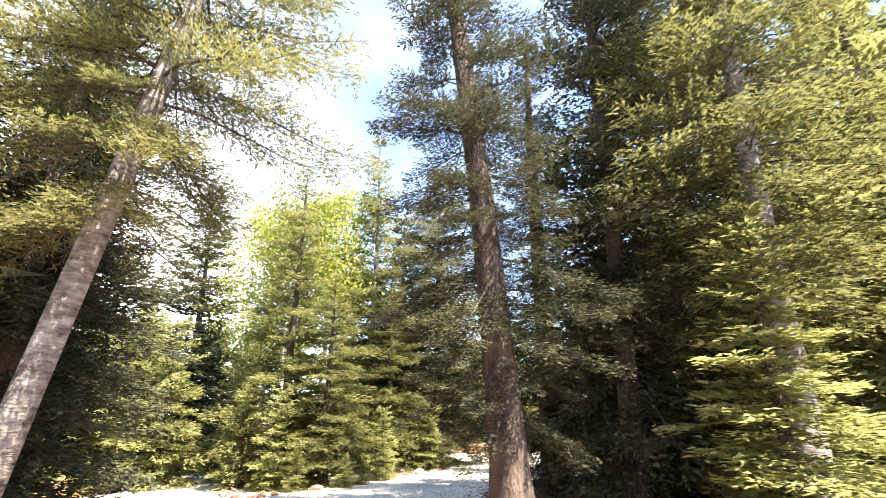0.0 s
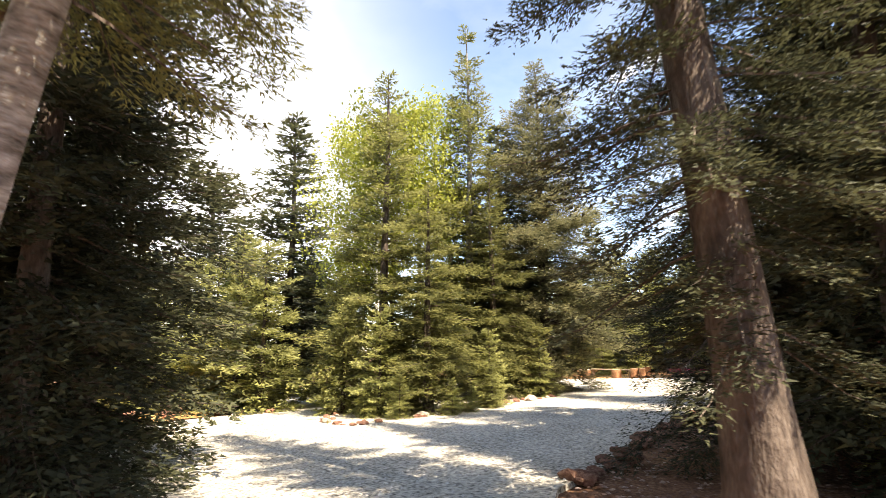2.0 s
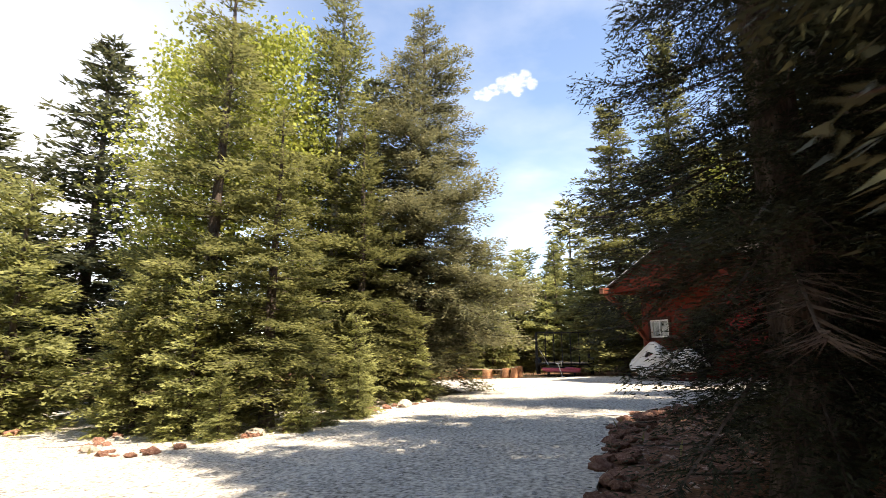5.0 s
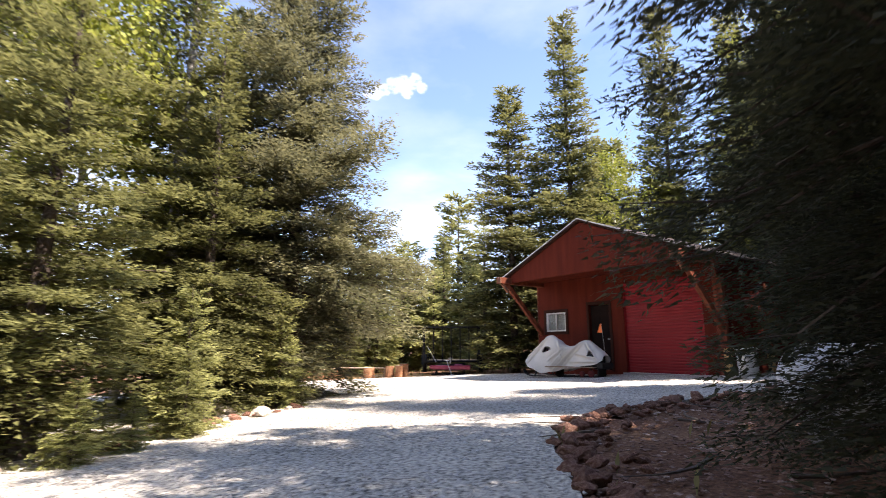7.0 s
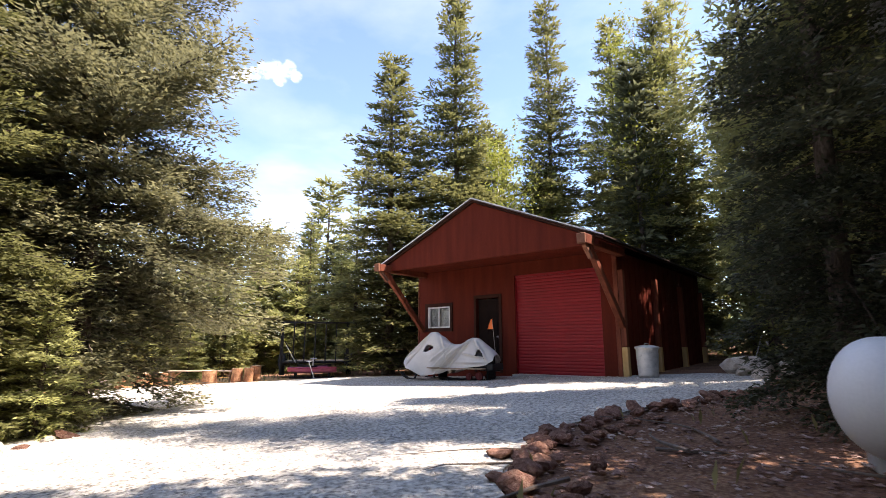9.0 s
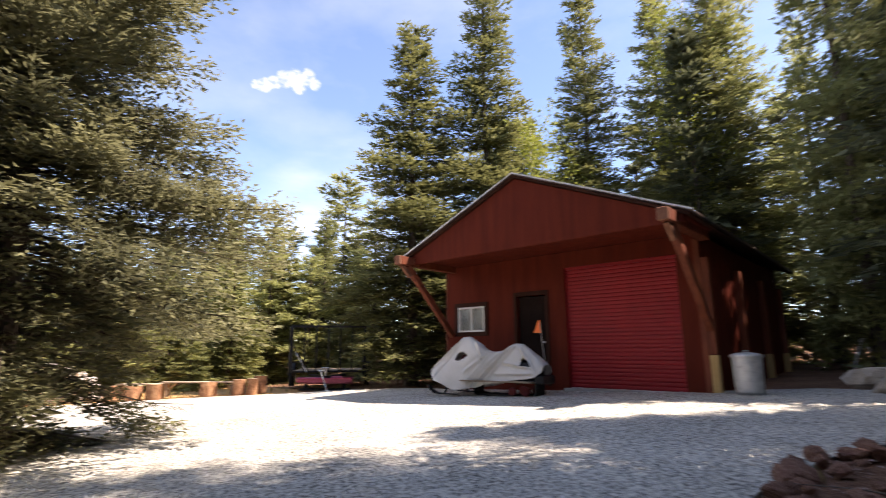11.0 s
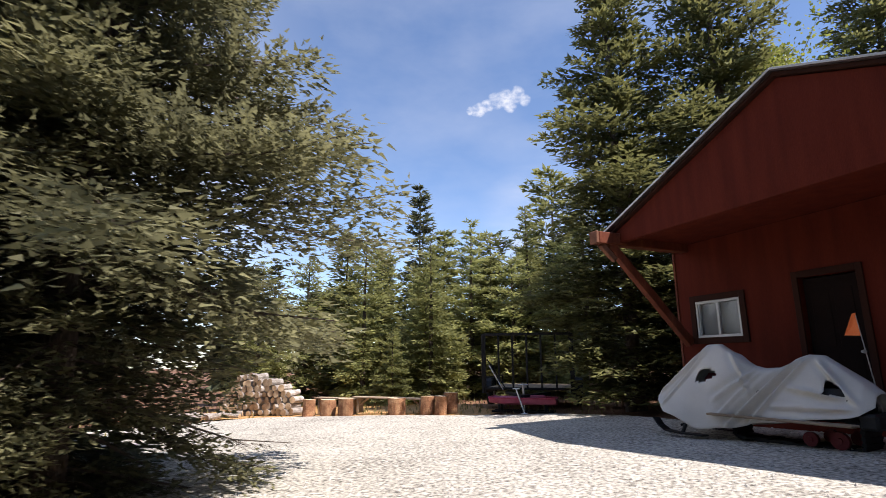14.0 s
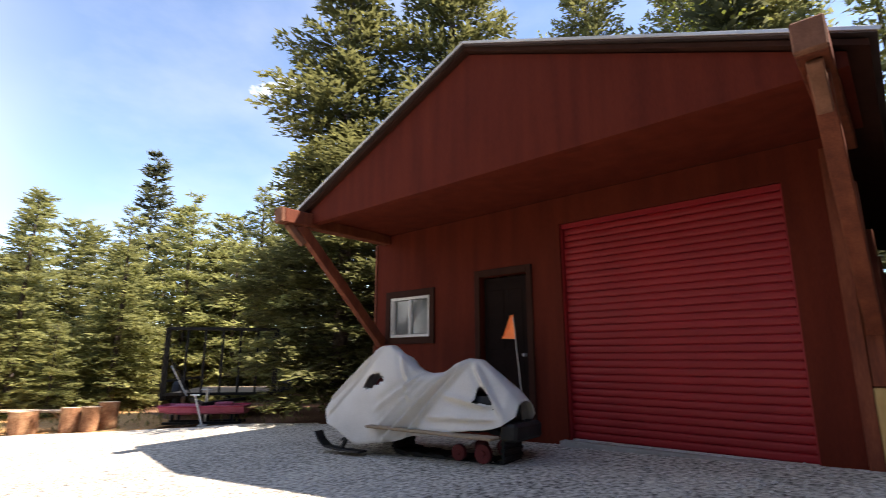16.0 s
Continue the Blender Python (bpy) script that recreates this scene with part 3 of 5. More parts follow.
def rock(meshes, x, y, size, label, group, sink=0.25):
    ob = new("rock", meshes[int(rng.integers(len(meshes)))])
    s = size * np.array([rng.uniform(0.8, 1.35), rng.uniform(0.7, 1.1), rng.uniform(0.6, 1.0)])
    ob.matrix_world = Matrix.LocRotScale((x, y, level(x, y) + 0.7 * s[2] * (1 - 2 * sink)), Euler((rng.uniform(-0.3, 0.3), rng.uniform(-0.3, 0.3), rng.uniform(0, 6.28))), Vector(s))
    return tagged(ob, label, "rock", group)


def along(points, step):
    out, left = [], 0.0
    for (x0, y0), (x1, y1) in zip(points, points[1:]):
        d = math.hypot(x1 - x0, y1 - y0)
        while left < d:
            out.append((x0 + (x1 - x0) * left / d, y0 + (y1 - y0) * left / d))
            left += step
        left -= d
    return out


for x, y in along([(0.0, 6.4), (0.35, 7.7), (0.85, 9.4), (1.4, 11.2), (2.0, 12.6), (3.0, 13.65), (4.3, 14.4), (5.7, 14.72), (7.2, 14.8), (8.8, 14.95), (10.2, 15.6)], 0.125):
    rock(RED_ROCKS, x + rng.normal(0, 0.09), y + rng.normal(0, 0.09), rng.uniform(0.045, 0.135), "rough red-brown rock edging the gravel driveway", "rocks edging the driveway")
for x, y in along([(1.2, 9.6), (1.75, 11.4), (2.4, 12.7), (3.4, 13.5), (5.0, 14.2)], 0.17):
    rock(RED_ROCKS, x + rng.normal(0, 0.2), y + rng.normal(0, 0.2), rng.uniform(0.035, 0.08), "small red-brown rock on the dirt bed", "small rocks on the bed")
for x, y in along([(-1.4, 18.2), (-2.2, 16.8), (-3.05, 15.0), (-3.5, 13.3), (-4.45, 11.85), (-5.2, 11.05), (-6.0, 11.7), (-7.1, 14.0)], 0.26):
    rock(PALE_ROCKS if rng.random() < 0.35 else RED_ROCKS, x + rng.normal(0, 0.1), y + rng.normal(0, 0.12), rng.uniform(0.05, 0.13), "reddish stone at the foot of the tree island", "stones round the tree island")
for x, y, s in ((-3.0, 17.6, 0.42), (-2.0, 16.7, 0.2), (10.9, 16.9, 0.3), (11.6, 17.4, 0.42), (12.3, 16.8, 0.28), (10.3, 16.3, 0.2), (11.2, 16.2, 0.22)):
    rock(PALE_ROCKS, x, y, s, "large pale boulder half sunk in the dirt", "boulders")

for x, y, k in ((-9.9, 13.7, 0.16), (-10.9, 13.9, 0.26), (-12.4, 13.6, 0.3), (-11.9, 13.0, 0.2), (-13.7, 13.4, 0.28), (-9.2, 14.1, 0.14)):
    rock(RED_ROCKS, x, y, k, "reddish boulder at the foot of the young firs", "red boulders")


# covered snowmobile, nose to local -x
def snowmobile(m):
    base = group_base("snowmobile", m)
    tagged(base, "snowmobile under a loose grey canvas cover, parked on the gravel", "snowmobile")
    nu, nv = 150, 78
    # along the body: ridge height, half width, hem height, crest half width, slope bow
    keys = np.array([(-1.62, 0.60, 0.16, 0.50, 0.10, 1.0), (-1.56, 0.64, 0.26, 0.44, 0.12, 1.0), (-1.38, 0.78, 0.40, 0.30, 0.12, 1.0), (-0.74, 1.30, 0.47, 0.12, 0.08, 1.0), (-0.56, 1.31, 0.47, 0.12, 0.08, 1.0),
                     (-0.10, 1.00, 0.44, 0.19, 0.10, 1.35), (0.06, 0.955, 0.43, 0.22, 0.12, 1.6), (0.30, 0.965, 0.42, 0.26, 0.12, 1.6), (0.66, 1.13, 0.41, 0.33, 0.07, 1.15), (0.84, 1.12, 0.40, 0.36, 0.07, 1.1),
                     (1.26, 0.80, 0.34, 0.46, 0.12, 1.3), (1.38, 0.68, 0.22, 0.54, 0.12, 1.3)])
    us = np.linspace(-1.62, 1.38, nu)
    top_z, half, hem, crest, bow = (np.interp(us, keys[:, 0], keys[:, k]) for k in range(1, 6))

    def crease(u, z, p0, p1, wide):
        """Signed nearness to a taut fold between two points of the side."""
        (u0, z0), (u1, z1) = p0, p1
        ln = math.hypot(u1 - u0, z1 - z0)
        s = ((u - u0) * (u1 - u0) + (z - z0) * (z1 - z0)) / ln
        d = ((u - u0) * (z1 - z0) - (z - z0) * (u1 - u0)) / ln
        ends = max(0.0, min(1.0, s / 0.12 + 0.4)) * max(0.0, min(1.0, (ln - s) / 0.15 + 0.3))
        return ends * (max(0.0, 1 - abs(d) / wide) - 0.6 * max(0.0, 1 - abs(d - 1.6 * wide) / (1.3 * wide)))

    FOLDS = [((0.64, 1.10), (-0.30, 0.16), 0.050, 0.060), ((0.70, 1.08), (0.02, 0.24), 0.035, 0.040), ((-0.70, 1.27), (-1.56, 0.56), 0.035, 0.030), ((-0.72, 1.20), (-1.45, 0.36), 0.03, 0.022), ((0.05, 0.93), (-0.55, 0.50), 0.05, 0.030),
             ((0.10, 0.90), (-0.45, 0.30), 0.035, 0.022), ((0.80, 1.06), (1.24, 0.55), 0.04, 0.030), ((0.50, 0.72), (1.10, 0.62), 0.035, 0.035), ((0.30, 0.48), (1.20, 0.50), 0.03, 0.025), ((-0.38, 1.24), (0.0, 0.62), 0.04, 0.022)]
    verts = []
    for i, u in enumerate(us):
        for j in range(nv):
            s = -1 + 2 * j / (nv - 1)
            q = abs(s)
            lap = 0.018 * math.sin(3.1 * u + 1.0) + 0.012 * math.sin(9.7 * u)
            fall = max(0.0, (q - 0.16) / 0.84)
            y = crest[i] * min(q / 0.16, 1.0) + (half[i] - crest[i]) * fall ** 0.92
            z = top_z[i] - 0.02 * min(q / 0.16, 1.0) ** 2 - (top_z[i] - 0.02 - hem[i] - lap) * fall ** bow[i]
            push = sum(2.1 * h * crease(u, z, p0, p1, w) for p0, p1, w, h in FOLDS) if q > 0.1 else 0.0
            grain = noise.noise(Vector((u * 3.0 + 1.2 * z, s * 2, z * 2.4))) + 0.5 * noise.noise(Vector((u * 8 + z * 6, s * 3, z * 3)))
            push += 0.012 * grain
            if s > 0:
                push *= 0.8
            verts.append((u, (y + push) * (1 if s > 0 else -1), z + 0.25 * push * (1 - fall)))
    holes = {(u, j) for u in range(nu) for j in range(nv) if (math.hypot((us[u] + 0.72 + 0.016 * (j - 20)) / 0.17, (j - 20) / 2.3) < 1 + 0.25 * math.sin(9 * us[u] + 0.9 * j) or (abs(us[u] - 0.98) < 0.10 and abs(j - 15.5) < 3.4 - 10 * (us[u] - 0.98)))}
    faces = [(i * nv + j, (i + 1) * nv + j, (i + 1) * nv + j + 1, i * nv + j + 1) for i in range(nu - 1) for j in range(nv - 1) if (i, j) not in holes]
    cover = raw("cover", verts, faces, COVER, base, True)
    solid = cover.modifiers.new("thickness", "SOLIDIFY")
    solid.thickness = 0.006
    bm = bmesh.new()
    add_box(bm, -1.15, -0.35, -0.28, 0.28, 0.26, 0.55, 0.08)
    add_box(bm, -0.85, -0.45, -0.12, 0.12, 0.5, 0.88, 0.08)
    finish("cowl", bm, DARK_RED, base)
    bm = bmesh.new()
    add_box(bm, -0.4, 1.22, -0.25, 0.25, 0.40, 0.72, 0.06)
    finish("seat", bm, BLACK, base)
    bm = bmesh.new()
    for s in (-1, 1):
        add_box(bm, -0.55, 1.25, s * 0.42 - 0.09, s * 0.42 + 0.09, 0.31, 0.34, 0.008)
    finish("running_board", bm, PLANK, base)
    bm = bmesh.new()
    n = 40
    ring = []
    for k in range(n):
        a = 2 * math.pi * k / n
        cx = 0.42 + 0.78 * np.clip(1.35 * math.cos(a), -1, 1)
        ring.append((cx, 0.19 + 0.17 * np.clip(1.3 * math.sin(a), -1, 1)))
    for k in range(n):
        (x0, z0), (x1, z1) = ring[k], ring[(k + 1) % n]
        beam_between(bm, (x0, 0, z0), (x1 + 1e-4, 0, z1), 0.40, 0.03 + 0.025 * (k % 2), (0, 1, 0), 0.003)
    finish("track_belt", bm, BLACK, base)
    for x, r in ((0.66, 0.085), (0.98, 0.10)):
        for s in (-1, 1):
            bm = bmesh.new()
            add_tube(bm, (x, s * 0.205, r + 0.03), (x, s * 0.26, r + 0.03), r, r, 20)
            add_tube(bm, (x, s * 0.258, r + 0.03), (x, s * 0.275, r + 0.03), r * 0.4, r * 0.35, 12)
            finish("bogie_wheel", bm, DARK_RED, base)
    for s in (-1, 1):
        bm = bmesh.new()
        pts = [(-1.46, 0.20), (-1.38, 0.10), (-1.26, 0.03), (-1.05, 0.015), (-0.62, 0.02)]
        for (x0, z0), (x1, z1) in zip(pts, pts[1:]):
            beam_between(bm, (x0, s * 0.46, z0), (x1, s * 0.46, z1), 0.14, 0.022, (0, 1, 0), 0.004)
        add_tube(bm, (-1.0, s * 0.46, 0.02), (-0.9, s * 0.30, 0.42), 0.028, 0.028, 8)
        add_tube(bm, (-1.05, s * 0.42, 0.12), (-0.6, s * 0.25, 0.30), 0.018, 0.018, 6)
        finish("ski", bm, BLACK_STEEL, base)
    bm = bmesh.new()
    add_box(bm, 1.22, 1.42, -0.30, 0.30, 0.28, 0.46, 0.03)
    finish("rear_bumper", bm, BLACK, base)
    bm = bmesh.new()
    add_tube(bm, (1.30, 0.12, 0.42), (1.19, 0.12, 1.60), 0.008, 0.005, 6)
    finish("whip_rod", bm, STEEL, base)
    raw("pennant", [(1.192, 0.12, 1.63), (1.22, 0.12, 1.35), (1.02, 0.15, 1.36), (1.15, 0.12, 1.62), (1.12, 0.155, 1.47)], [(0, 1, 4, 3), (1, 2, 4), (3, 4, 2)], ORANGE, base)
    tagged(base.children[-1], "small orange safety pennant")
    return base


SNOW_X, SNOW_Y = 6.45, 22.45
snowmobile(pose(SNOW_X, SNOW_Y, level(SNOW_X, SNOW_Y) + 0.012, 0, 0, -61))


# galvanised bin
def bin_can(m):
    base = group_base("trash_can", m)
    tagged(base, "galvanised steel trash can with a lid beside the garage wall", "trash can")
    bm = bmesh.new()
    prof_r = [(0.0, 0.0), (0.215, 0.0), (0.222, 0.03)] + [(0.225 + 0.0009 * k + 0.006 * (k % 2) * (3 < k < 20), 0.03 + 0.026 * k) for k in range(24)] + [(0.262, 0.655), (0.262, 0.67)]
    seg = 36
    rows_v = [[bm.verts.new((r * math.cos(2 * math.pi * i / seg), r * math.sin(2 * math.pi * i / seg), z)) for i in range(seg)] for r, z in prof_r[1:]]
    for a, b in zip(rows_v, rows_v[1:]):
        for i in range(seg):
            bm.faces.new((a[i], a[(i + 1) % seg], b[(i + 1) % seg], b[i]))
    bm.faces.new(rows_v[0][::-1])
    finish("can", bm, GALVANISED, base, True)
    bm = bmesh.new()
    lid = [(0.275, 0.655), (0.278, 0.685), (0.25, 0.70), (0.15, 0.725), (0.04, 0.735)]
    rows_v = [[bm.verts.new((r * math.cos(2 * math.pi * i / seg), r * math.sin(2 * math.pi * i / seg), z)) for i in range(seg)] for r, z in lid]
    for a, b in zip(rows_v, rows_v[1:]):
        for i in range(seg):
            bm.faces.new((a[i], a[(i + 1) % seg], b[(i + 1) % seg], b[i]))
    bm.faces.new(rows_v[-1])
    finish("lid", bm, GALVANISED, base, True)
    bm = bmesh.new()
    for a, b in (((-0.07, 0, 0.725), (-0.06, 0, 0.765)), ((-0.06, 0, 0.765), (0.06, 0, 0.765)), ((0.06, 0, 0.765), (0.07, 0, 0.725))):
        add_tube(bm, a, b, 0.008, 0.008, 8)
    finish("lid_handle", bm, STEEL, base)
    for s in (-1, 1):
        bm = bmesh.new()
        for a, b in (((s * 0.245, -0.06, 0.5), (s * 0.285, -0.05, 0.47)), ((s * 0.285, -0.05, 0.47), (s * 0.285, 0.05, 0.47)), ((s * 0.285, 0.05, 0.47), (s * 0.245, 0.06, 0.5))):
            add_tube(bm, a, b, 0.007, 0.007, 6)
        finish("side_handle", bm, STEEL, base)
    return base


spot = GARAGE @ Vector((-1.12, 0.18, 0))
bin_can(pose(spot.x, spot.y, level(spot.x, spot.y) + 0.012))


# propane tank
def tank(m):
    base = group_base("propane_tank", m)
    tagged(base, "white horizontal propane tank on short feet under the trees", "propane tank")
    bm = bmesh.new()
    seg, r, h = 32, 0.40, 1.05
    prof_x = [(-h - 0.30 * math.cos(a), r * math.sin(a)) for a in np.linspace(0.06, math.pi / 2, 9)] + [(h + 0.30 * math.cos(a), r * math.sin(a)) for a in np.linspace(math.pi / 2, 0.06, 9)]
    rows_v = [[bm.verts.new((x, q * math.cos(2 * math.pi * i / seg), 0.47 + q * math.sin(2 * math.pi * i / seg))) for i in range(seg)] for x, q in prof_x]
    for a, b in zip(rows_v, rows_v[1:]):
        for i in range(seg):
            bm.faces.new((a[i], a[(i + 1) % seg], b[(i + 1) % seg], b[i]))
    bm.faces.new(rows_v[0])
    bm.faces.new(rows_v[-1][::-1])
    bmesh.ops.recalc_face_normals(bm, faces=bm.faces[:])
    finish("tank_shell", bm, WHITE_PAINT, base, True)
    bm = bmesh.new()
    add_tube(bm, (0, 0, 0.84), (0, 0, 0.96), 0.15, 0.15, 20)
    add_tube(bm, (0, 0, 0.96), (0, 0, 1.00), 0.15, 0.09, 20)
    finish("valve_dome", bm, WHITE_PAINT, base, True)
    for x in (-0.95, 0.95):
        for s in (-1, 1):
            bm = bmesh.new()
            add_box(bm, x - 0.03, x + 0.03, s * 0.2 - 0.04, s * 0.2 + 0.04, 0.06, 0.17, 0.006)
            finish("leg", bm, WHITE_PAINT, base)
        bm = bmesh.new()
        add_box(bm, x - 0.14, x + 0.14, -0.42, 0.42, -0.06, 0.06, 0.01)
        finish("footing_block", bm, CONCRETE, base)
    return base


tank(pose(4.76, 10.56, level(4.76, 10.56) - 0.03, 0, 0, -50))


# trailer with an upright ramp gate
def trailer(m):
    base = group_base("utility_trailer", m)
    tagged(base, "black steel utility trailer with its mesh ramp gate raised", "trailer")
    bm = bmesh.new()
    for k in range(7):
        add_box(bm, 0.4 * k - 1.225, 0.4 * k - 1.175, -0.025, 0.025, 0.48, 1.72, 0.004)
    add_box(bm, -1.235, 1.235, -0.03, 0.03, 1.70, 1.76, 0.004)
    add_box(bm, -1.235, 1.235, -0.025, 0.025, 0.45, 0.50, 0.004)
    beam_between(bm, (-1.15, 0.05, 1.15), (-0.65, 0.05, 0.5), 0.02, 0.03, (0, 1, 0), 0.003)
    finish("ramp_gate", bm, BLACK_STEEL, base)
    bm = bmesh.new()
    for x in (-1.2, 1.2):
        add_box(bm, x - 0.03, x + 0.03, 0.03, 3.2, 0.36, 0.46, 0.006)
        add_box(bm, x - 0.02, x + 0.02, 0.03, 3.2, 0.70, 0.74, 0.006)
        for y in (0.06, 1.1, 2.1, 3.16):
            add_box(bm, x - 0.02, x + 0.02, y - 0.02, y + 0.02, 0.46, 0.70)
    add_box(bm, -1.17, 1.17, 3.14, 3.2, 0.36, 0.46, 0.006)
    beam_between(bm, (-0.6, 0.0, 0.38), (0.0, -1.2, 0.36), 0.06, 0.08, (0, 0, 1), 0.004)
    beam_between(bm, (0.6, 0.0, 0.38), (0.0, -1.2, 0.36), 0.06, 0.08, (0, 0, 1), 0.004)
    finish("chassis", bm, BLACK_STEEL, base)
    bm = bmesh.new()
    for k in range(10):
        add_box(bm, -1.17 + 0.234 * k, -0.945 + 0.234 * k, 0.03, 3.14, 0.462, 0.49, 0.004)
    finish("deck", bm, PLANK, base)
    for x in (-1.35, 1.35):
        bm = bmesh.new()
        add_tube(bm, (x - 0.09, 1.7, 0.30), (x + 0.09, 1.7, 0.30), 0.30, 0.30, 28)
        finish("tyre", bm, BLACK, base, True)
        bm = bmesh.new()
        add_tube(bm, (x - 0.095, 1.7, 0.30), (x + 0.095, 1.7, 0.30), 0.16, 0.16, 16)
        finish("rim", bm, STEEL, base)
        bm = bmesh.new()
        for k in range(8):
            a, b = math.pi * k / 8, math.pi * (k + 1) / 8
            beam_between(bm, (x, 1.7 + 0.38 * math.cos(a), 0.33 + 0.38 * math.sin(a)), (x, 1.7 + 0.38 * math.cos(b), 0.33 + 0.38 * math.sin(b)), 0.24, 0.012, (1, 0, 0), 0.001)
        finish("fender", bm, BLACK_STEEL, base)
    bm = bmesh.new()
    add_tube(bm, (0, -1.0, 0.02), (0, -1.0, 0.62), 0.03, 0.03, 10)
    add_tube(bm, (-0.12, -1.0, 0.60), (0.12, -1.0, 0.60), 0.012, 0.012, 8)
    add_box(bm, -0.1, 0.1, -1.1, -0.9, 0.0, 0.02)
    finish("jack", bm, STEEL, base)
    bm = bmesh.new()
    beam_between(bm, (-1.08, -0.07, 1.02), (-0.68, -0.06, 0.44), 0.022, 0.022, (0, 1, 0), 0.004)
    tagged(finish("prop_pole", bm, WHITE_VINYL, base), "pale pole leaning against the gate")
    for x in (-1.26, 1.26):
        bm = bmesh.new()
        add_box(bm, x - 0.035, x + 0.035, -0.035, 0.035, 0.36, 1.74, 0.006)
        finish("gate_post", bm, BLACK_STEEL, base)
    return base


TX, TY, TURN_T = 4.2, 29.9, -14
trailer(pose(TX, TY, level(TX, TY) - 0.02, 0, 0, TURN_T) @ Matrix.Diagonal((1, 1, 1.2, 1)))

sled = group_base("pulk_sled", pose(3.95, 28.95, level(3.95, 28.95), 0, 0, -16))
tagged(sled, "faded red plastic cargo sled lying in front of the trailer", "sled")
bm = bmesh.new()
v0 = [[bm.verts.new((x, y * (1 - 0.25 * max(0, abs(x) - 0.5)), z + 0.12 * max(0, -x - 0.5))) for y, z in ((-0.33, 0.36), (-0.29, 0.25), (-0.2, 0.21), (0.2, 0.21), (0.29, 0.25), (0.33, 0.36))] for x in np.linspace(-0.85, 0.85, 10)]
for a, b in zip(v0, v0[1:]):
    for i in range(5):
        bm.faces.new((a[i], b[i], b[i + 1], a[i + 1]))
bm.faces.new(v0[0])
bm.faces.new(v0[-1][::-1])
hull = finish("hull", bm, PINK_PLASTIC, sled)
hull.modifiers.new("thickness", "SOLIDIFY").thickness = 0.012
bm = bmesh.new()
for s in (-1, 1):
    add_box(bm, -0.86, 0.86, s * 0.335 - 0.03, s * 0.335 + 0.03, 0.35, 0.385, 0.01)
finish("rim_rail", bm, RED_PLASTIC, sled)
bm = bmesh.new()
for s in (-1, 1):
    add_box(bm, -0.8, 0.8, s * 0.2 - 0.03, s * 0.2 + 0.03, 0.0, 0.05, 0.006)
    for x in (-0.6, 0.0, 0.6):
        add_box(bm, x - 0.03, x + 0.03, s * 0.2 - 0.025, s * 0.2 + 0.025, 0.05, 0.20, 0.004)
finish("runner", bm, BLACK_STEEL, sled)
bm = bmesh.new()
beam_between(bm, (-0.12, -0.42, 0.62), (0.10, -0.52, 0.02), 0.03, 0.03, (0, 1, 0), 0.008)
add_box(bm, 0.02, 0.18, -0.58, -0.44, 0.0, 0.025, 0.004)
add_tube(bm, (-0.20, -0.42, 0.61), (-0.02, -0.42, 0.61), 0.014, 0.014, 8)
tagged(finish("jack_stand", bm, WHITE_VINYL, sled), "white tongue jack leaning on the sled")
bm = bmesh.new()
for x0, x1, y0, h0 in ((-0.62, -0.1, -0.12, 0.40), (0.12, 0.55, 0.1, 0.43), (-0.3, 0.3, 0.2, 0.38)):
    add_box(bm, x0, x1, y0 - 0.09, y0 + 0.09, 0.22, h0, 0.03)
tagged(finish("load", bm, PINK_PLASTIC, sled), "faded plastic boxes in the sled")


def bench(m, long, high, mat, name="bench", label="low plank bench by the stumps"):
    base = group_base(name, m)
    tagged(base, label, "bench")
    bm = bmesh.new()
    for k in range(3):
        add_box(bm, -long / 2, long / 2, -0.17 + 0.117 * k, -0.06 + 0.117 * k, high - 0.04, high, 0.005)
    finish("seat", bm, mat, base)
    for x in (-long / 2 + 0.18, long / 2 - 0.18):
        bm = bmesh.new()
        add_box(bm, x - 0.03, x + 0.03, -0.14, 0.14, 0.0, high - 0.041, 0.005)
        beam_between(bm, (x, 0, high * 0.45), (x - math.copysign(0.28, x), 0, high - 0.045), 0.05, 0.05, (0, 1, 0), 0.004)
        finish("leg", bm, mat, base)
    return base


bench(pose(0.3, 30.4, level(0.3, 30.4), 0, 0, -22), 2.4, 0.46, PLANK)
bench(pose(-1.4, 31.2, level(-1.4, 31.2), 0, 0, -25), 1.6, 0.48, PLANK)
chair = bench(pose(6.35, 29.9, level(6.35, 29.9), 0, 0, -20), 0.9, 0.42, PLANK, "garden_bench", "small weathered wooden bench with a slatted back")
bm = bmesh.new()
for x in (-0.42, 0.42):
    add_box(bm, x - 0.025, x + 0.025, 0.19, 0.24, 0.0, 0.95, 0.004)
for z in (0.55, 0.75):
    add_box(bm, -0.395, 0.395, 0.20, 0.23, z, z + 0.07, 0.004)
finish("backrest", bm, PLANK, chair)
horse = group_base("sawhorse", pose(17.2, 20.6, level(17.2, 20.6), 0, 0, 30))
tagged(horse, "pale wooden sawhorse standing among the trees", "sawhorse")
bm = bmesh.new()
add_box(bm, -0.6, 0.6, -0.05, 0.05, 0.72, 0.80, 0.006)
for x in (-0.5, 0.5):
    for s in (-1, 1):
        beam_between(bm, (x, s * 0.04, 0.74), (x * 1.08, s * 0.28, 0.0), 0.06, 0.04, (1, 0, 0), 0.004)
finish("frame", bm, WHITE_VINYL, horse)


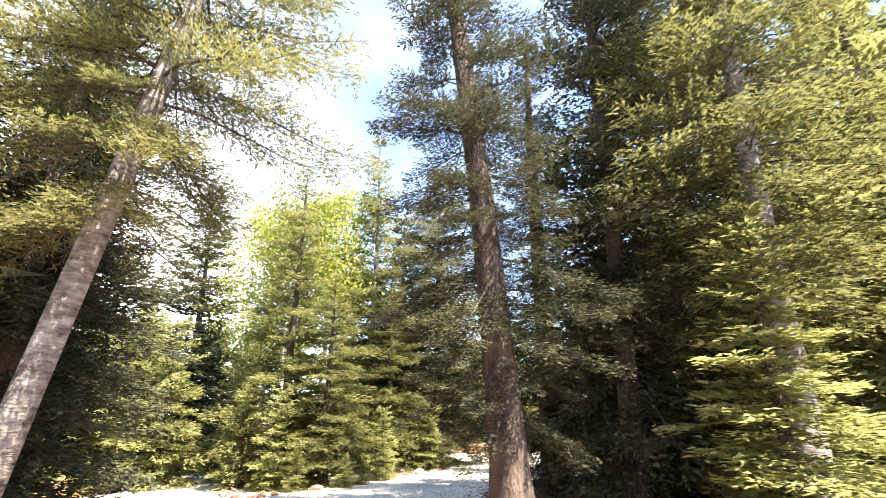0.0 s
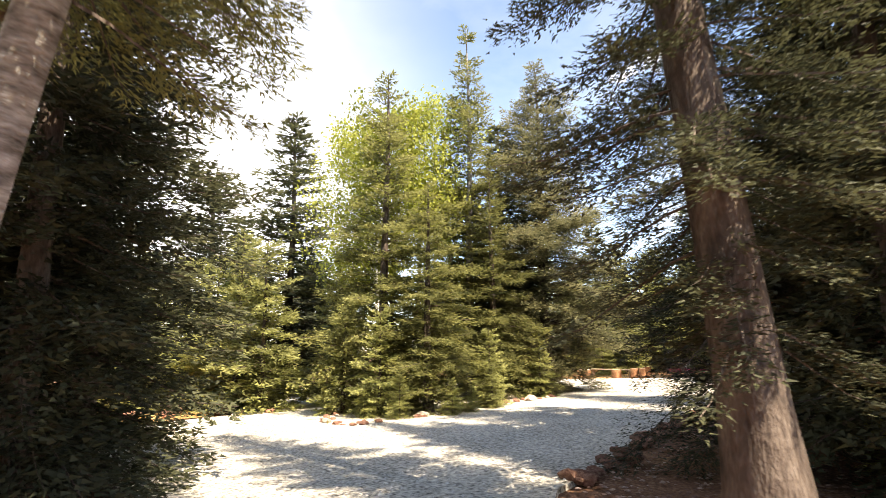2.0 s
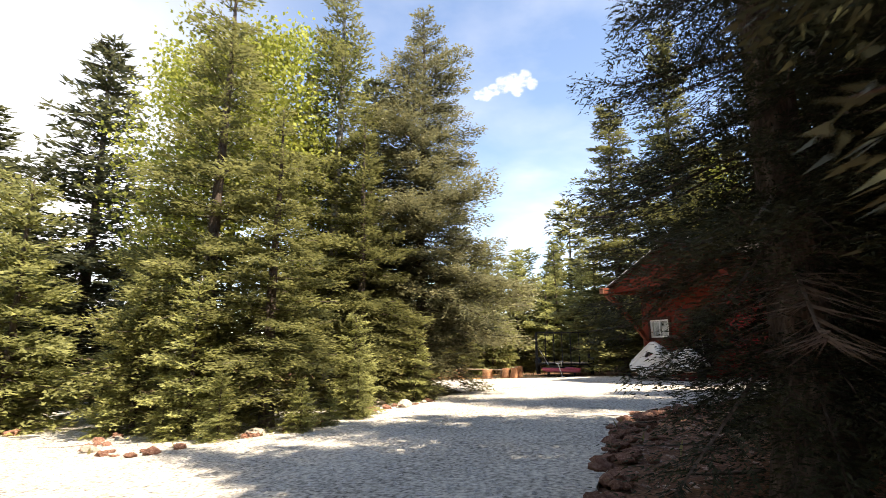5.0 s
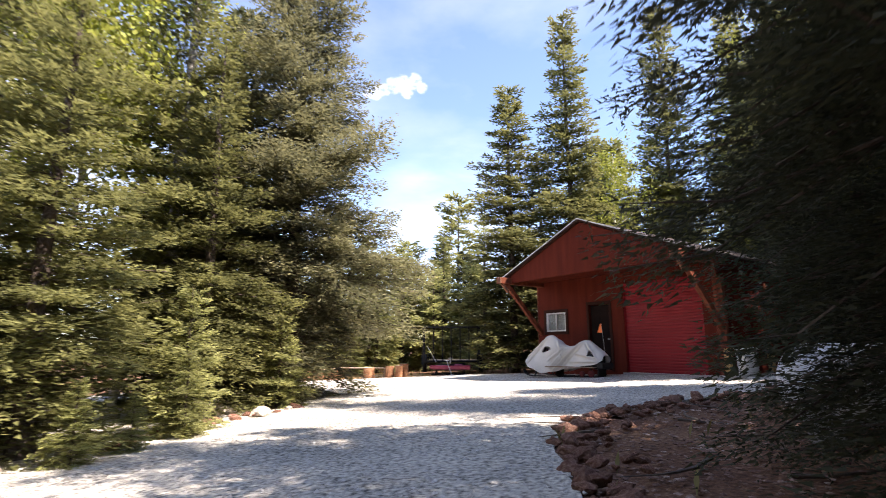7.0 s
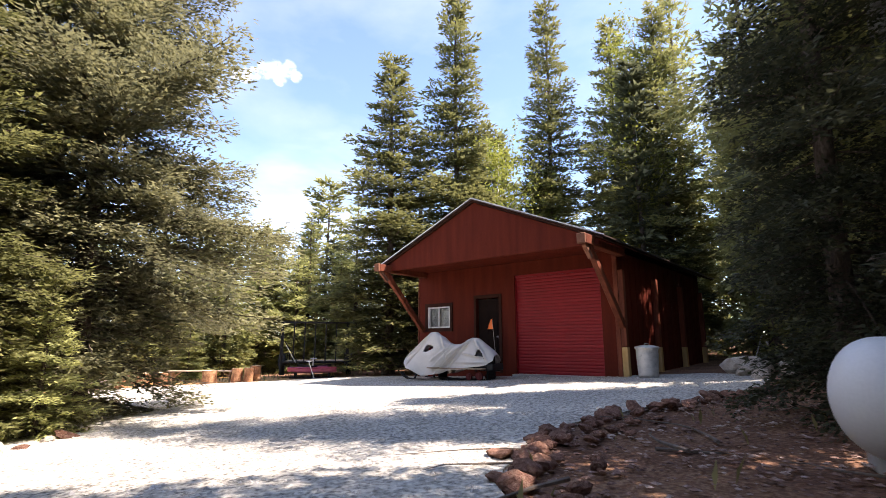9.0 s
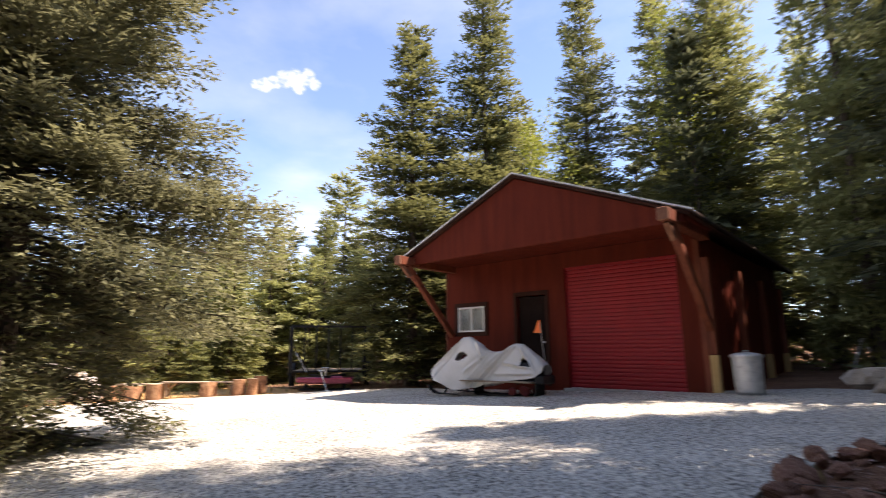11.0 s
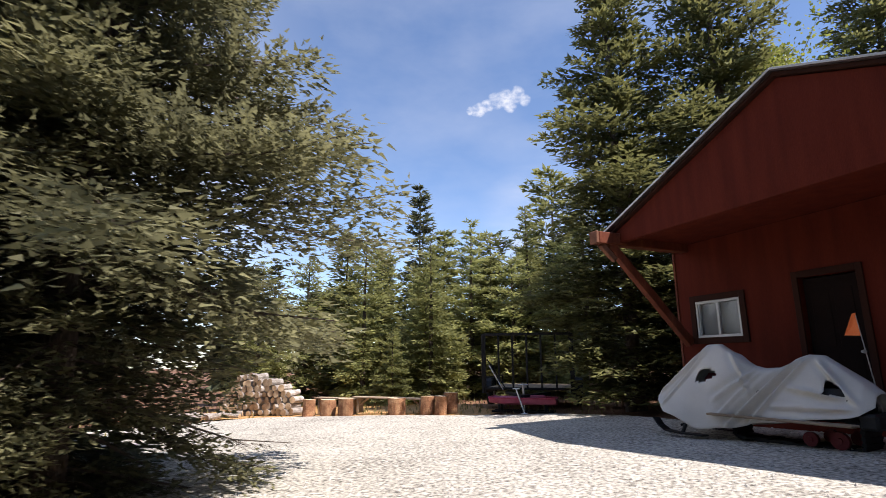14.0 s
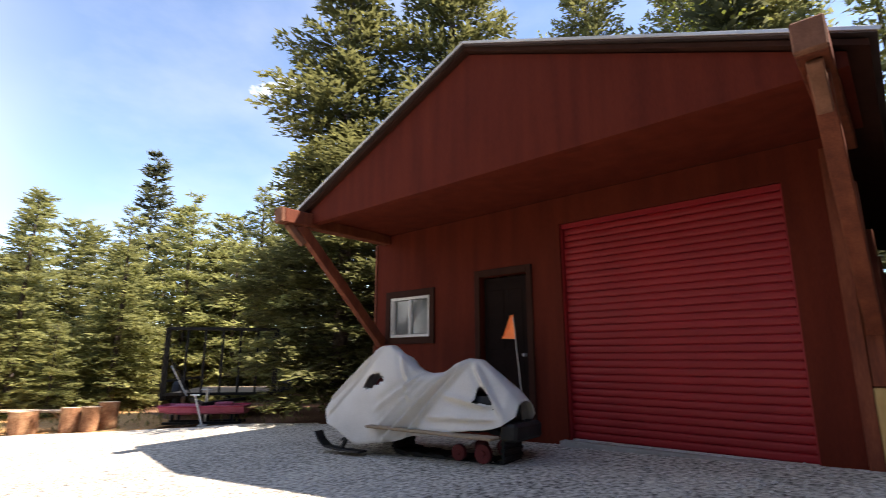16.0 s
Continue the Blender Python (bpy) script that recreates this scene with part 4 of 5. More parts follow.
# stumps and the wood pile
def log_piece(b, p0, p1, r, seg=12):
    p0, p1 = Vector(p0), Vector(p1)
    q = (p1 - p0).to_track_quat("Z", "Y").to_matrix()
    rows_v = []
    ph = rng.uniform(0, 50)
    for k in range(4):
        c = p0.lerp(p1, k / 3)
        rows_v.append([b.verts.new(c + q @ Vector((math.cos(a), math.sin(a), 0)) * r * (1 + 0.14 * noise.noise(Vector((math.cos(a) * 1.5, math.sin(a) * 1.5, ph + k)))))
                       for a in (2 * math.pi * i / seg for i in range(seg))])
    for a, c in zip(rows_v, rows_v[1:]):
        for i in range(seg):
            b.faces.new((a[i], a[(i + 1) % seg], c[(i + 1) % seg], c[i]))
    b.faces.new(rows_v[0][::-1]).material_index = 1
    b.faces.new(rows_v[-1]).material_index = 1


for x, y, r, h in ((-2.2, 30.9, 0.19, 0.48), (-1.55, 30.6, 0.22, 0.46), (-1.0, 30.4, 0.22, 0.48), (0.55, 29.9, 0.25, 0.46), (1.42, 29.55, 0.19, 0.48), (1.78, 29.4, 0.16, 0.48), (2.05, 29.7, 0.20, 0.54)):
    bm = bmesh.new()
    log_piece(bm, (0, 0, -0.05), (rng.uniform(-0.02, 0.02), rng.uniform(-0.02, 0.02), h), r, 16)
    ob = finish("stump", bm, (LOG_BARK, LOG_END), None, False)
    ob.matrix_world = pose(x, y, level(x, y))
    tagged(ob, "upright sawn log stump with peeling bark", "stump", "stumps at the yard's edge")
pile_x, pile_y = -4.15, 32.2
for row, count in enumerate((13, 12, 12, 11, 9, 7, 4)):
    for k in range(count):
        r = rng.uniform(0.085, 0.125)
        bm = bmesh.new()
        log_piece(bm, (0, -0.25, 0), (0, 0.25, 0), r, 10)
        ob = finish("log", bm, (LOG_GREY, LOG_END))
        x = pile_x - 1.35 + 0.225 * (k + 0.5 * row) + rng.normal(0, 0.02)
        y = pile_y + rng.normal(0, 0.05) - 0.4 * (x - pile_x)
        ob.matrix_world = pose(x, y, level(x, y) + 0.09 + row * 0.185 + rng.normal(0, 0.008), rng.normal(0, 4), rng.uniform(0, 360), rng.normal(-22, 9))
        tagged(ob, "split firewood log stacked in a pile", "log", "firewood pile")
for k in range(14):
    x, y = pile_x - 2.2 + rng.uniform(-0.9, 1.6), pile_y - 0.6 + rng.uniform(-0.5, 0.3)
    bm = bmesh.new()
    log_piece(bm, (0, -0.3, 0), (0, 0.3, 0), rng.uniform(0.06, 0.1), 10)
    ob = finish("log", bm, (LOG_GREY, LOG_END))
    ob.matrix_world = pose(x, y, level(x, y) + 0.07, rng.normal(0, 6), 0, rng.uniform(0, 180))
    tagged(ob, "loose firewood log lying by the pile", "log", "firewood pile")


# trees
def tree_parts(seed, H, R, crown, whorls, per, step, leaf, wide, droop=0.22, trunk_r=0.16, lean=(0, 0), bare=0.0, fullness=0.55, profile=0.8, clear=0.0, bend=4, ragged_by=0.24, skirt=(0.62, 2.4)):
    """Meshes of one conifer: tapered trunk, limbs, and short brushy twigs on the side shoots of every bough."""
    r = np.random.default_rng(seed)
    seg, rings = 10, 14
    tv, tf = [], []
    for k in range(rings):
        s = k / (rings - 1)
        rad = trunk_r * (1 - s) ** 0.85 * (1 + 0.5 * math.exp(-s * 26)) + 0.012
        wob = 0.03 * H / 10 * math.sin(s * 7 + seed)
        for i in range(seg):
            a = 2 * math.pi * i / seg
            q = rad * (1 + 0.10 * math.sin(3 * a + seed + 4 * s))
            tv.append((lean[0] * s + wob + q * math.cos(a), lean[1] * s + q * math.sin(a), H * s - 0.25 * (k == 0)))
    for k in range(rings - 1):
        for i in range(seg):
            j = (i + 1) % seg
            tf.append((k * seg + i, k * seg + j, (k + 1) * seg + j, (k + 1) * seg + i))
    lv, lf, dv, df = [], [], [], []
    chunks, tips = [], []
    up_z = np.array([0, 0, 1.0])
    az, ph = r.uniform(0, 6.28), r.uniform(0, 6.28, 4)
    for w in range(whorls):
        f = min(max((w + r.uniform(-0.3, 0.3)) / whorls, 0.0), 0.985)
        z0 = crown * H + (1 - crown) * H * f
        reach = R * min(1.0, skirt[0] + skirt[1] * f) * (1 - f) ** profile + 0.16
        for _ in range(max(4, int(per * (1 - 0.35 * f)))):
            az += 2.399 + r.uniform(-0.5, 0.5)
            swell = 1 + ragged_by * (0.6 * math.sin(2 * az + ph[0] + 0.9 * z0) + 0.5 * math.sin(3 * az + ph[1] - 1.7 * z0) + 0.4 * math.sin(2.6 * z0 + ph[2]))
            L = reach * swell * r.uniform(0.66, 1.08)
            zb = z0 + r.uniform(-0.15, 0.15)
            s0 = zb / H
            base = np.array([lean[0] * s0, lean[1] * s0, zb])
            d = np.array([math.cos(az), math.sin(az), 0.0])
            side = np.array([-d[1], d[0], 0.0])
            rise = -0.20 + 0.80 * f + r.uniform(-0.14, 0.14)
            dr = droop * r.uniform(0.6, 1.3) * (1 - 0.55 * f)

            def at(s):
                s = np.asarray(s)[..., None]
                return base + d * (L * s) + up_z * (L * (rise * s - dr * 1.8 * s ** 2 + dr * 1.15 * s ** 4))
            pts = at(np.linspace(0, 1, bend + 1))
            lr = (0.006 + 0.008 * L) * np.linspace(1, 0.15, bend + 1)
            dead = r.random() < bare * max(0.0, 1 - 3.0 * f)
            tgt_v, tgt_f = (dv, df) if dead else (lv, lf)
            o = len(tgt_v)
            for k in range(bend + 1):
                for i in range(3):
                    a = 2.094 * i
                    tgt_v.append(tuple(pts[k] + lr[k] * (side * math.cos(a) + up_z * math.sin(a))))
            for k in range(bend):
                for i in range(3):
                    j = (i + 1) % 3
                    tgt_f.append((o + 3 * k + i, o + 3 * k + j, o + 3 * k + 3 + j, o + 3 * k + 3 + i))
            n = max(3, int(L * (1 - clear) / step))
            s = np.clip(np.repeat(np.linspace(max(0.10, clear), 0.97, n), 2) + r.uniform(-0.04, 0.04, 2 * n), 0, 1)
            sg = np.tile([1.0, -1.0], n)
            tl = L * fullness * (1.03 - s) ** 0.75 * (0.45 + 0.55 * np.minimum(1, 3 * s)) * r.uniform(0.5, 1.15, 2 * n) + 0.8 * leaf
            start = at(s)
            ang = r.uniform(0.65, 1.05, 2 * n)
            td = d * np.cos(ang)[:, None] + side * (sg * np.sin(ang))[:, None]
            td[:, 2] += rise * 0.4 - dr * 0.7 * s + r.uniform(-0.20, 0.22, 2 * n)
            if dead:
                keep_t = r.random(2 * n) < 0.7
                for p, q, ln in zip(start[keep_t], td[keep_t], tl[keep_t]):
                    o = len(dv)
                    e = p + q * ln + np.array([0, 0, -0.25 * ln])
                    dv.extend([tuple(p + (0, 0, 0.004)), tuple(p - (0, 0, 0.004)), tuple(e), tuple((p + e) / 2 + side * 0.03 + (0, 0, -0.05))])
                    df.extend([(o, o + 1, o + 2), (o, o + 1, o + 3)])
                continue
            # the leading shoot of the bough itself
            start = np.concatenate([start, at([0.55])])
            td = np.concatenate([td, (at([1.0]) - at([0.55])) / (0.45 * L)])
            tl, s = np.append(tl, 0.45 * L + 0.5 * leaf), np.append(s, 0.9)
            m = np.maximum(2, (tl / (leaf * 0.27)).astype(int))
            idx = np.repeat(np.arange(len(tl)), m)
            pos = (np.concatenate([np.arange(k) for k in m]) + r.uniform(0.0, 0.8, len(idx))) / m[idx]
            p = start[idx] + td[idx] * (tl[idx] * pos)[:, None]
            p[:, 2] += tl[idx] * (0.10 * pos ** 2 - 0.16 * pos) + r.normal(0, 0.12 * leaf + 0.025 * L, len(idx))
            sp = np.where(np.arange(len(idx)) % 2 == 0, 1, -1) * r.uniform(0.15, 0.95, len(idx)) * (1.1 - 0.7 * pos)
            ax = td[idx] * np.cos(sp)[:, None] + np.cross(td[idx], up_z) * np.sin(sp)[:, None]
            ax[:, 2] += r.uniform(-0.28, 0.36, len(idx))
            ax /= np.linalg.norm(ax, axis=1)[:, None]
            nrm = up_z + r.normal(0, 0.5, (len(idx), 3))
            wd = np.cross(ax, nrm)
            wd /= np.linalg.norm(wd, axis=1)[:, None] + 1e-9
            ll = leaf * r.uniform(0.65, 1.3, (len(idx), 1)) * (1.1 - 0.35 * pos)[:, None]
            ww = wide * r.uniform(0.7, 1.3, (len(idx), 1))
            chunks.append(np.stack([p + wd * ww, p - wd * ww, p + ax * ll], 1))
            tips.append(np.clip((pos * 0.5 + s[idx] * 0.8) - 0.55, 0, 1) * r.uniform(0.2, 1.0, len(idx)))
    q = np.concatenate(chunks)
    tip = np.repeat(np.concatenate(tips), 3)
    return (tv, tf), (lv, lf), (dv, df), q.reshape(-1, 3), tip


def leaf_mesh(name, q, tip, mat, sides=3):
    k = len(q) // sides
    me = bpy.data.meshes.new(name)
    me.vertices.add(len(q))
    me.vertices.foreach_set("co", q.astype(np.float32).ravel())
    me.loops.add(len(q))
    me.loops.foreach_set("vertex_index", np.arange(len(q), dtype=np.int32))
    me.polygons.add(k)
    me.polygons.foreach_set("loop_start", np.arange(0, len(q), sides, dtype=np.int32))
    me.update(calc_edges=True)
    me.attributes.new("tip", "FLOAT", "POINT").data.foreach_set("value", tip.astype(np.float32))
    me.materials.append(mat)
    return me


def conifer(name, label, m, needle, bark, **kw):
    trunk, limbs, dead, q, tip = tree_parts(**kw)
    base = group_base(name, m)
    tagged(base, label, "tree", "conifers")
    raw("trunk", trunk[0], trunk[1], bark, base, True)
    if kw.get("bend", 4) > 1:
        tagged(raw("limbs", limbs[0], limbs[1], BARK, base), kind="stuff")
    if dead[0]:
        tagged(raw("dead_limbs", dead[0], dead[1], DEAD_TWIG, base), "bare grey dead lower branches", kind="stuff")
    fol = new("needles", leaf_mesh("needles", q, tip, needle))
    fol.parent = base
    tagged(fol, kind="stuff")
    return base


def aspen_tree(m, seed, H, R, n_limb, leaves, leaf=0.07):
    r = np.random.default_rng(seed)
    base = group_base("aspen_tree", m)
    tagged(base, "slender aspen with pale trunk and fresh yellow-green leaves", "tree", "aspens")
    bm = bmesh.new()
    pts = [Vector((0.10 * H / 8 * math.sin(k * 0.9 + seed), 0.10 * H / 8 * math.cos(k * 0.7 + seed), H * k / 9 - 0.2 * (k == 0))) for k in range(10)]
    for k in range(9):
        add_tube(bm, pts[k], pts[k + 1], 0.085 * (1 - k / 9.5) + 0.01, 0.085 * (1 - (k + 1) / 9.5) + 0.01, 9)
    finish("trunk", bm, BARK_ASPEN, base, True)
    bm = bmesh.new()
    quads, tips = [], []
    for b in range(n_limb):
        f = r.uniform(0.32, 0.98)
        p0 = pts[0].lerp(pts[-1], f)
        k = min(8, int(f * 9))
        p0 = pts[k].lerp(pts[k + 1], f * 9 - k)
        az, L = r.uniform(0, 6.28), R * (1.15 - 0.75 * abs(f - 0.55) * 1.6) * r.uniform(0.6, 1.1)
        p1 = p0 + Vector((math.cos(az) * L, math.sin(az) * L, L * r.uniform(0.35, 0.9)))
        add_tube(bm, p0, p1, 0.022, 0.004, 5)
        c = np.array(p0)[None] + (np.array(p1) - np.array(p0))[None] * r.uniform(0.25, 1.05, (leaves, 1)) + r.normal(0, 0.17 * L + 0.05, (leaves, 3))
        ax, nr = r.normal(0, 1, (leaves, 3)), r.normal(0, 1, (leaves, 3))
        ax /= np.linalg.norm(ax, axis=1)[:, None]
        wd = np.cross(ax, nr)
        wd /= np.linalg.norm(wd, axis=1)[:, None]
        s = leaf * r.uniform(0.6, 1.3, (leaves, 1))
        quads.append(np.stack([c, c + ax * s * 0.5 + wd * s * 0.5, c + ax * s, c + ax * s * 0.5 - wd * s * 0.5], 1))
        tips.append(np.repeat(r.uniform(0, 0.9, leaves), 4))
    finish("limbs", bm, BARK_ASPEN, base)
    fol = new("leaves", leaf_mesh("leaves", np.concatenate(quads).reshape(-1, 3), np.concatenate(tips), ASPEN_LEAF, 4))
    fol.parent = base
    tagged(fol, kind="stuff")
    return base


def place(x, y, turn=0.0, size=1.0, tall=None):
    return Matrix.LocRotScale((x, y, level(x, y) - 0.03), Euler((0, 0, radians(turn))), Vector((size, size, tall or size)))


FIR = "tall green fir with drooping needled boughs to the ground"
DARKFIR = "dark shaded fir with hanging boughs and a grey-brown trunk"
# beside the path, close to the walk
n_lean = conifer("fir_tree", "old fir with a pale leaning trunk and high drooping boughs", place(-2.80, 2.2), NEEDLE, BARK_PALE, seed=11, H=12, R=1.85, crown=0.275, whorls=30, per=8,
                 step=0.058, leaf=0.066, wide=0.0078, droop=0.42, trunk_r=0.125, lean=(2.3, 0.3), bare=0.1, clear=0.2, fullness=0.42)
n_right = conifer("fir_tree", DARKFIR, place(1.32, 4.45), NEEDLE_SHADE, BARK, seed=12, H=13, R=1.45, crown=0.12, whorls=32, per=8,
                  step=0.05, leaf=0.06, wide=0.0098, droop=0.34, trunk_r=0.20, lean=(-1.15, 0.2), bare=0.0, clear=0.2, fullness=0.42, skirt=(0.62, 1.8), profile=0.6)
n_drive = conifer("fir_tree", DARKFIR, place(1.85, 8.0), NEEDLE_SHADE, BARK, seed=13, H=9.5, R=1.75, crown=0.075, whorls=34, per=9,
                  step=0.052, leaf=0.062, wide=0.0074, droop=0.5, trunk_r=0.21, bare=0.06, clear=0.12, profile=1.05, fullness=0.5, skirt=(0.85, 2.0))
n_left = conifer("fir_tree", DARKFIR, place(-5.9, 5.6), NEEDLE_SHADE, BARK, seed=14, H=11, R=2.3, crown=0.03, whorls=34, per=8,
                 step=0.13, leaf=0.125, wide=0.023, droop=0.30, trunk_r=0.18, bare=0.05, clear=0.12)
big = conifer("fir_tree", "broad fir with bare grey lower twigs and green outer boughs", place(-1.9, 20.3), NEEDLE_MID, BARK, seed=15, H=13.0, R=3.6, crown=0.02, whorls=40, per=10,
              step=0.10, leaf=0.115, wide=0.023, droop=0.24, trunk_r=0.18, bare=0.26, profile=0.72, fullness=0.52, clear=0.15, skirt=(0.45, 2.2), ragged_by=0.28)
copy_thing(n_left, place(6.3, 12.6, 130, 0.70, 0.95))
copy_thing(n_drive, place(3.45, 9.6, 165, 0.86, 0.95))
# Added fir, stretched tall to throw its shade across the gravel.
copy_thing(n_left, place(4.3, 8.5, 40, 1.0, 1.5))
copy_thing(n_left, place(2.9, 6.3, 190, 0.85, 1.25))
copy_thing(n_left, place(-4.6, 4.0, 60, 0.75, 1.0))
pale_r = conifer("fir_tree", "tall fir with a pale bare lower trunk", place(4.5, 5.1), NEEDLE, BARK_PALE, seed=16, H=13, R=2.1, crown=0.22, whorls=28, per=8,
                 step=0.11, leaf=0.105, wide=0.016, droop=0.34, trunk_r=0.17, bare=0.2, clear=0.15)

# Two high-crowned copies added to shade the gravel from the right.
copy_thing(pale_r, place(7.4, 12.3, 70, 1.1, 1.3))
copy_thing(pale_r, place(10.0, 13.3, 170, 1.1, 0.95))

# the tree island, then cheaper patterns for the trees round about
mid_a = conifer("fir_tree", FIR, place(-5.9, 14.7), NEEDLE, BARK, seed=21, H=10.4, R=2.3, crown=0.05, whorls=27, per=7, step=0.125, leaf=0.145, wide=0.027, fullness=0.6, droop=0.24, profile=0.85, clear=0.1, bend=2)
mid_b = conifer("fir_tree", FIR, place(-4.3, 18.6, 0, 1.0, 1.08), NEEDLE, BARK_PALE, seed=22, H=13.2, R=2.4, crown=0.07, whorls=30, per=7, step=0.13, leaf=0.15, wide=0.028, fullness=0.6, droop=0.2, profile=0.85, bare=0.1, clear=0.1, bend=2)
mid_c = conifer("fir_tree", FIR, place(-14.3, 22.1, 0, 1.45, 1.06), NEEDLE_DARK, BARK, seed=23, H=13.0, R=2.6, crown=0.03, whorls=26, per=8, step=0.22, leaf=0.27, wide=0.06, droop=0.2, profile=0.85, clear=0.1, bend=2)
tall_a = conifer("fir_tree", "tall fir rising behind the garage", place(9.4, 27.9), NEEDLE, BARK, seed=25, H=17.0, R=2.1, crown=0.06, whorls=40, per=9, step=0.19, leaf=0.21, wide=0.047, droop=0.2, profile=0.62, clear=0.1, bend=2, ragged_by=0.34, skirt=(0.7, 1.8))
# Pattern for the woods: paler needles put sunlight into the boughs' colour.
fir_a = conifer("fir_tree", FIR, place(7.5, 7.2, 80, 1.0, 1.15), NEEDLE_PALE, BARK, seed=26, H=10.4, R=2.4, crown=0.04, whorls=24, per=7, step=0.22, leaf=0.24, wide=0.054, droop=0.24, profile=0.8, clear=0.1, bend=1)
small = conifer("fir_tree", "young pale green fir growing at the driveway's edge", place(-10.0, 14.6, 0, 1.15), NEEDLE_PALE, BARK, seed=24, H=4.7, R=1.55, crown=0.02, whorls=17, per=8, step=0.15, leaf=0.165, wide=0.033,
                droop=0.16, trunk_r=0.07, clear=0.1, bend=2)
for x, y, turn, s, tall in ((-4.2, 13.7, 40, 0.72, 0.60), (-3.3, 17.6, 210, 0.8, 0.75)):
    copy_thing(mid_a, place(x, y, turn, s, tall))
for x, y, turn, s, tall in ((6.7, 28.5, 40, 1.1, 0.78), (16.6, 30.8, 150, 1.1, 1.2), (21.3, 20.6, 30, 1.1, 1.0), (19.2, 28.6, 20, 1.15, 1.08), (17.9, 24.6, 280, 1.0, 0.95)):
    copy_thing(tall_a, place(x, y, turn, s, tall))
for x, y, turn, s, tall in ((-8.2, 20.5, 130, 0.75, 0.75), (-16.5, 15.5, 200, 0.6, 0.6), (9.3, 10.3, 250, 1.0, 1.15), (2.9, 38.0, 20, 0.8, 0.66), (5.5, 38.4, 140, 0.85, 0.72), (1.2, 35.6, 250, 0.7, 0.55),
                            (-1.6, 36.4, 310, 0.7, 0.6), (7.4, 35.6, 80, 0.8, 0.75), (-5.8, 36.0, 200, 0.7, 0.5), (11.8, 12.6, 90, 1.0, 1.25), (22.9, 18.5, 130, 1.3, 1.7), (6.4, 9.0, 20, 0.85, 1.2), (21.5, 26.5, 270, 1.2, 1.7), (16.9, 20.0, 120, 0.9, 1.6), (20.8, 23.2, 60, 1.0, 1.1), (3.9, 4.3, 15, 0.5, 0.3)):
    copy_thing(fir_a, place(x, y, turn, s, tall))
for x, y, turn, s, tall in ((-17.3, 20.1, 70, 1.15, 0.75), (14.3, 15.5, 200, 0.9, 1.0), (19.0, 17.4, 310, 1.1, 1.3), (10.6, 34.6, 50, 0.9, 0.85), (13.2, 33.0, 160, 0.9, 0.9), (8.4, 33.4, 250, 0.6, 0.55), (-3.7, 21.2, 140, 0.8, 0.8), (-5.6, 23.0, 20, 0.8, 0.65), (-9.5, 8.2, 100, 0.6, 0.7), (-6.8, 0.6, 44, 0.9, 0.9), (-8.0, 3.2, 190, 0.9, 1.0)):
    copy_thing(mid_c, place(x, y, turn, s, tall))
for x, y, turn, s in ((-11.6, 15.4, 60, 1.1), (-8.7, 16.8, 120, 0.8), (-1.9, 18.2, 10, 0.42), (-5.2, 12.9, 330, 0.5), (-12.9, 15.8, 80, 0.95), (-14.6, 14.6, 160, 0.8), (-6.6, 13.6, 250, 0.55), (-2.9, 15.2, 150, 0.4),
                      (4.7, 6.3, 215, 0.7), (3.7, 7.3, 90, 0.55), (-3.6, 1.6, 10, 0.3), (-3.3, 12.9, 70, 0.17), (-4.4, 12.3, 130, 0.2), (-2.7, 14.6, 190, 0.22), (-5.4, 12.5, 200, 0.15), (-3.0, 13.6, 99, 0.13),
                      (-15.9, 17.5, 20, 1.1), (-0.2, 34.8, 45, 0.5), (0.9, 37.4, 190, 1.0), (4.6, 36.8, 310, 1.1), (-4.6, 38.5, 300, 1.2), (6.9, 36.9, 75, 1.2)):
    copy_thing(small, place(x, y, turn, s))

for x, y, seed, h, rr in ((-7.2, 17.2, 1, 10.3, 1.9), (-9.6, 20.0, 2, 11.0, 2.0), (-8.6, 18.6, 3, 10.6, 1.8), (-6.3, 18.3, 4, 11.0, 1.6), (-5.3, 19.2, 5, 11.3, 1.7), (12.9, 30.2, 6, 10.8, 2.0), (17.8, 25.6, 7, 15.5, 1.8)):
    aspen_tree(place(x, y), seed, h, rr, 46, 150, 0.11)

# woods behind: simpler trees, then far ranks in one mesh
far_a = conifer("fir_tree", "distant dark conifer in the woods", place(-0.9, 59.0), NEEDLE_DARK, BARK, seed=31, H=17.5, R=2.6, crown=0.06, whorls=28, per=6, step=0.44, leaf=0.55, wide=0.115, droop=0.2, profile=0.85, clear=0.1, bend=1)
far_b = conifer("fir_tree", "distant green conifer in the woods", place(1.3, 55.0), NEEDLE, BARK, seed=32, H=12.3, R=2.7, crown=0.03, whorls=24, per=7, step=0.42, leaf=0.50, wide=0.105, droop=0.2, clear=0.1, bend=1)
far_c = conifer("pine_tree", "open-crowned pine in the woods", place(8.4, 47.0), NEEDLE, BARK, seed=33, H=13.4, R=2.5, crown=0.30, whorls=18, per=6, step=0.42, leaf=0.52, wide=0.115, droop=0.1, profile=0.45, clear=0.3, bend=1)
r2 = np.random.default_rng(77)
spots = []


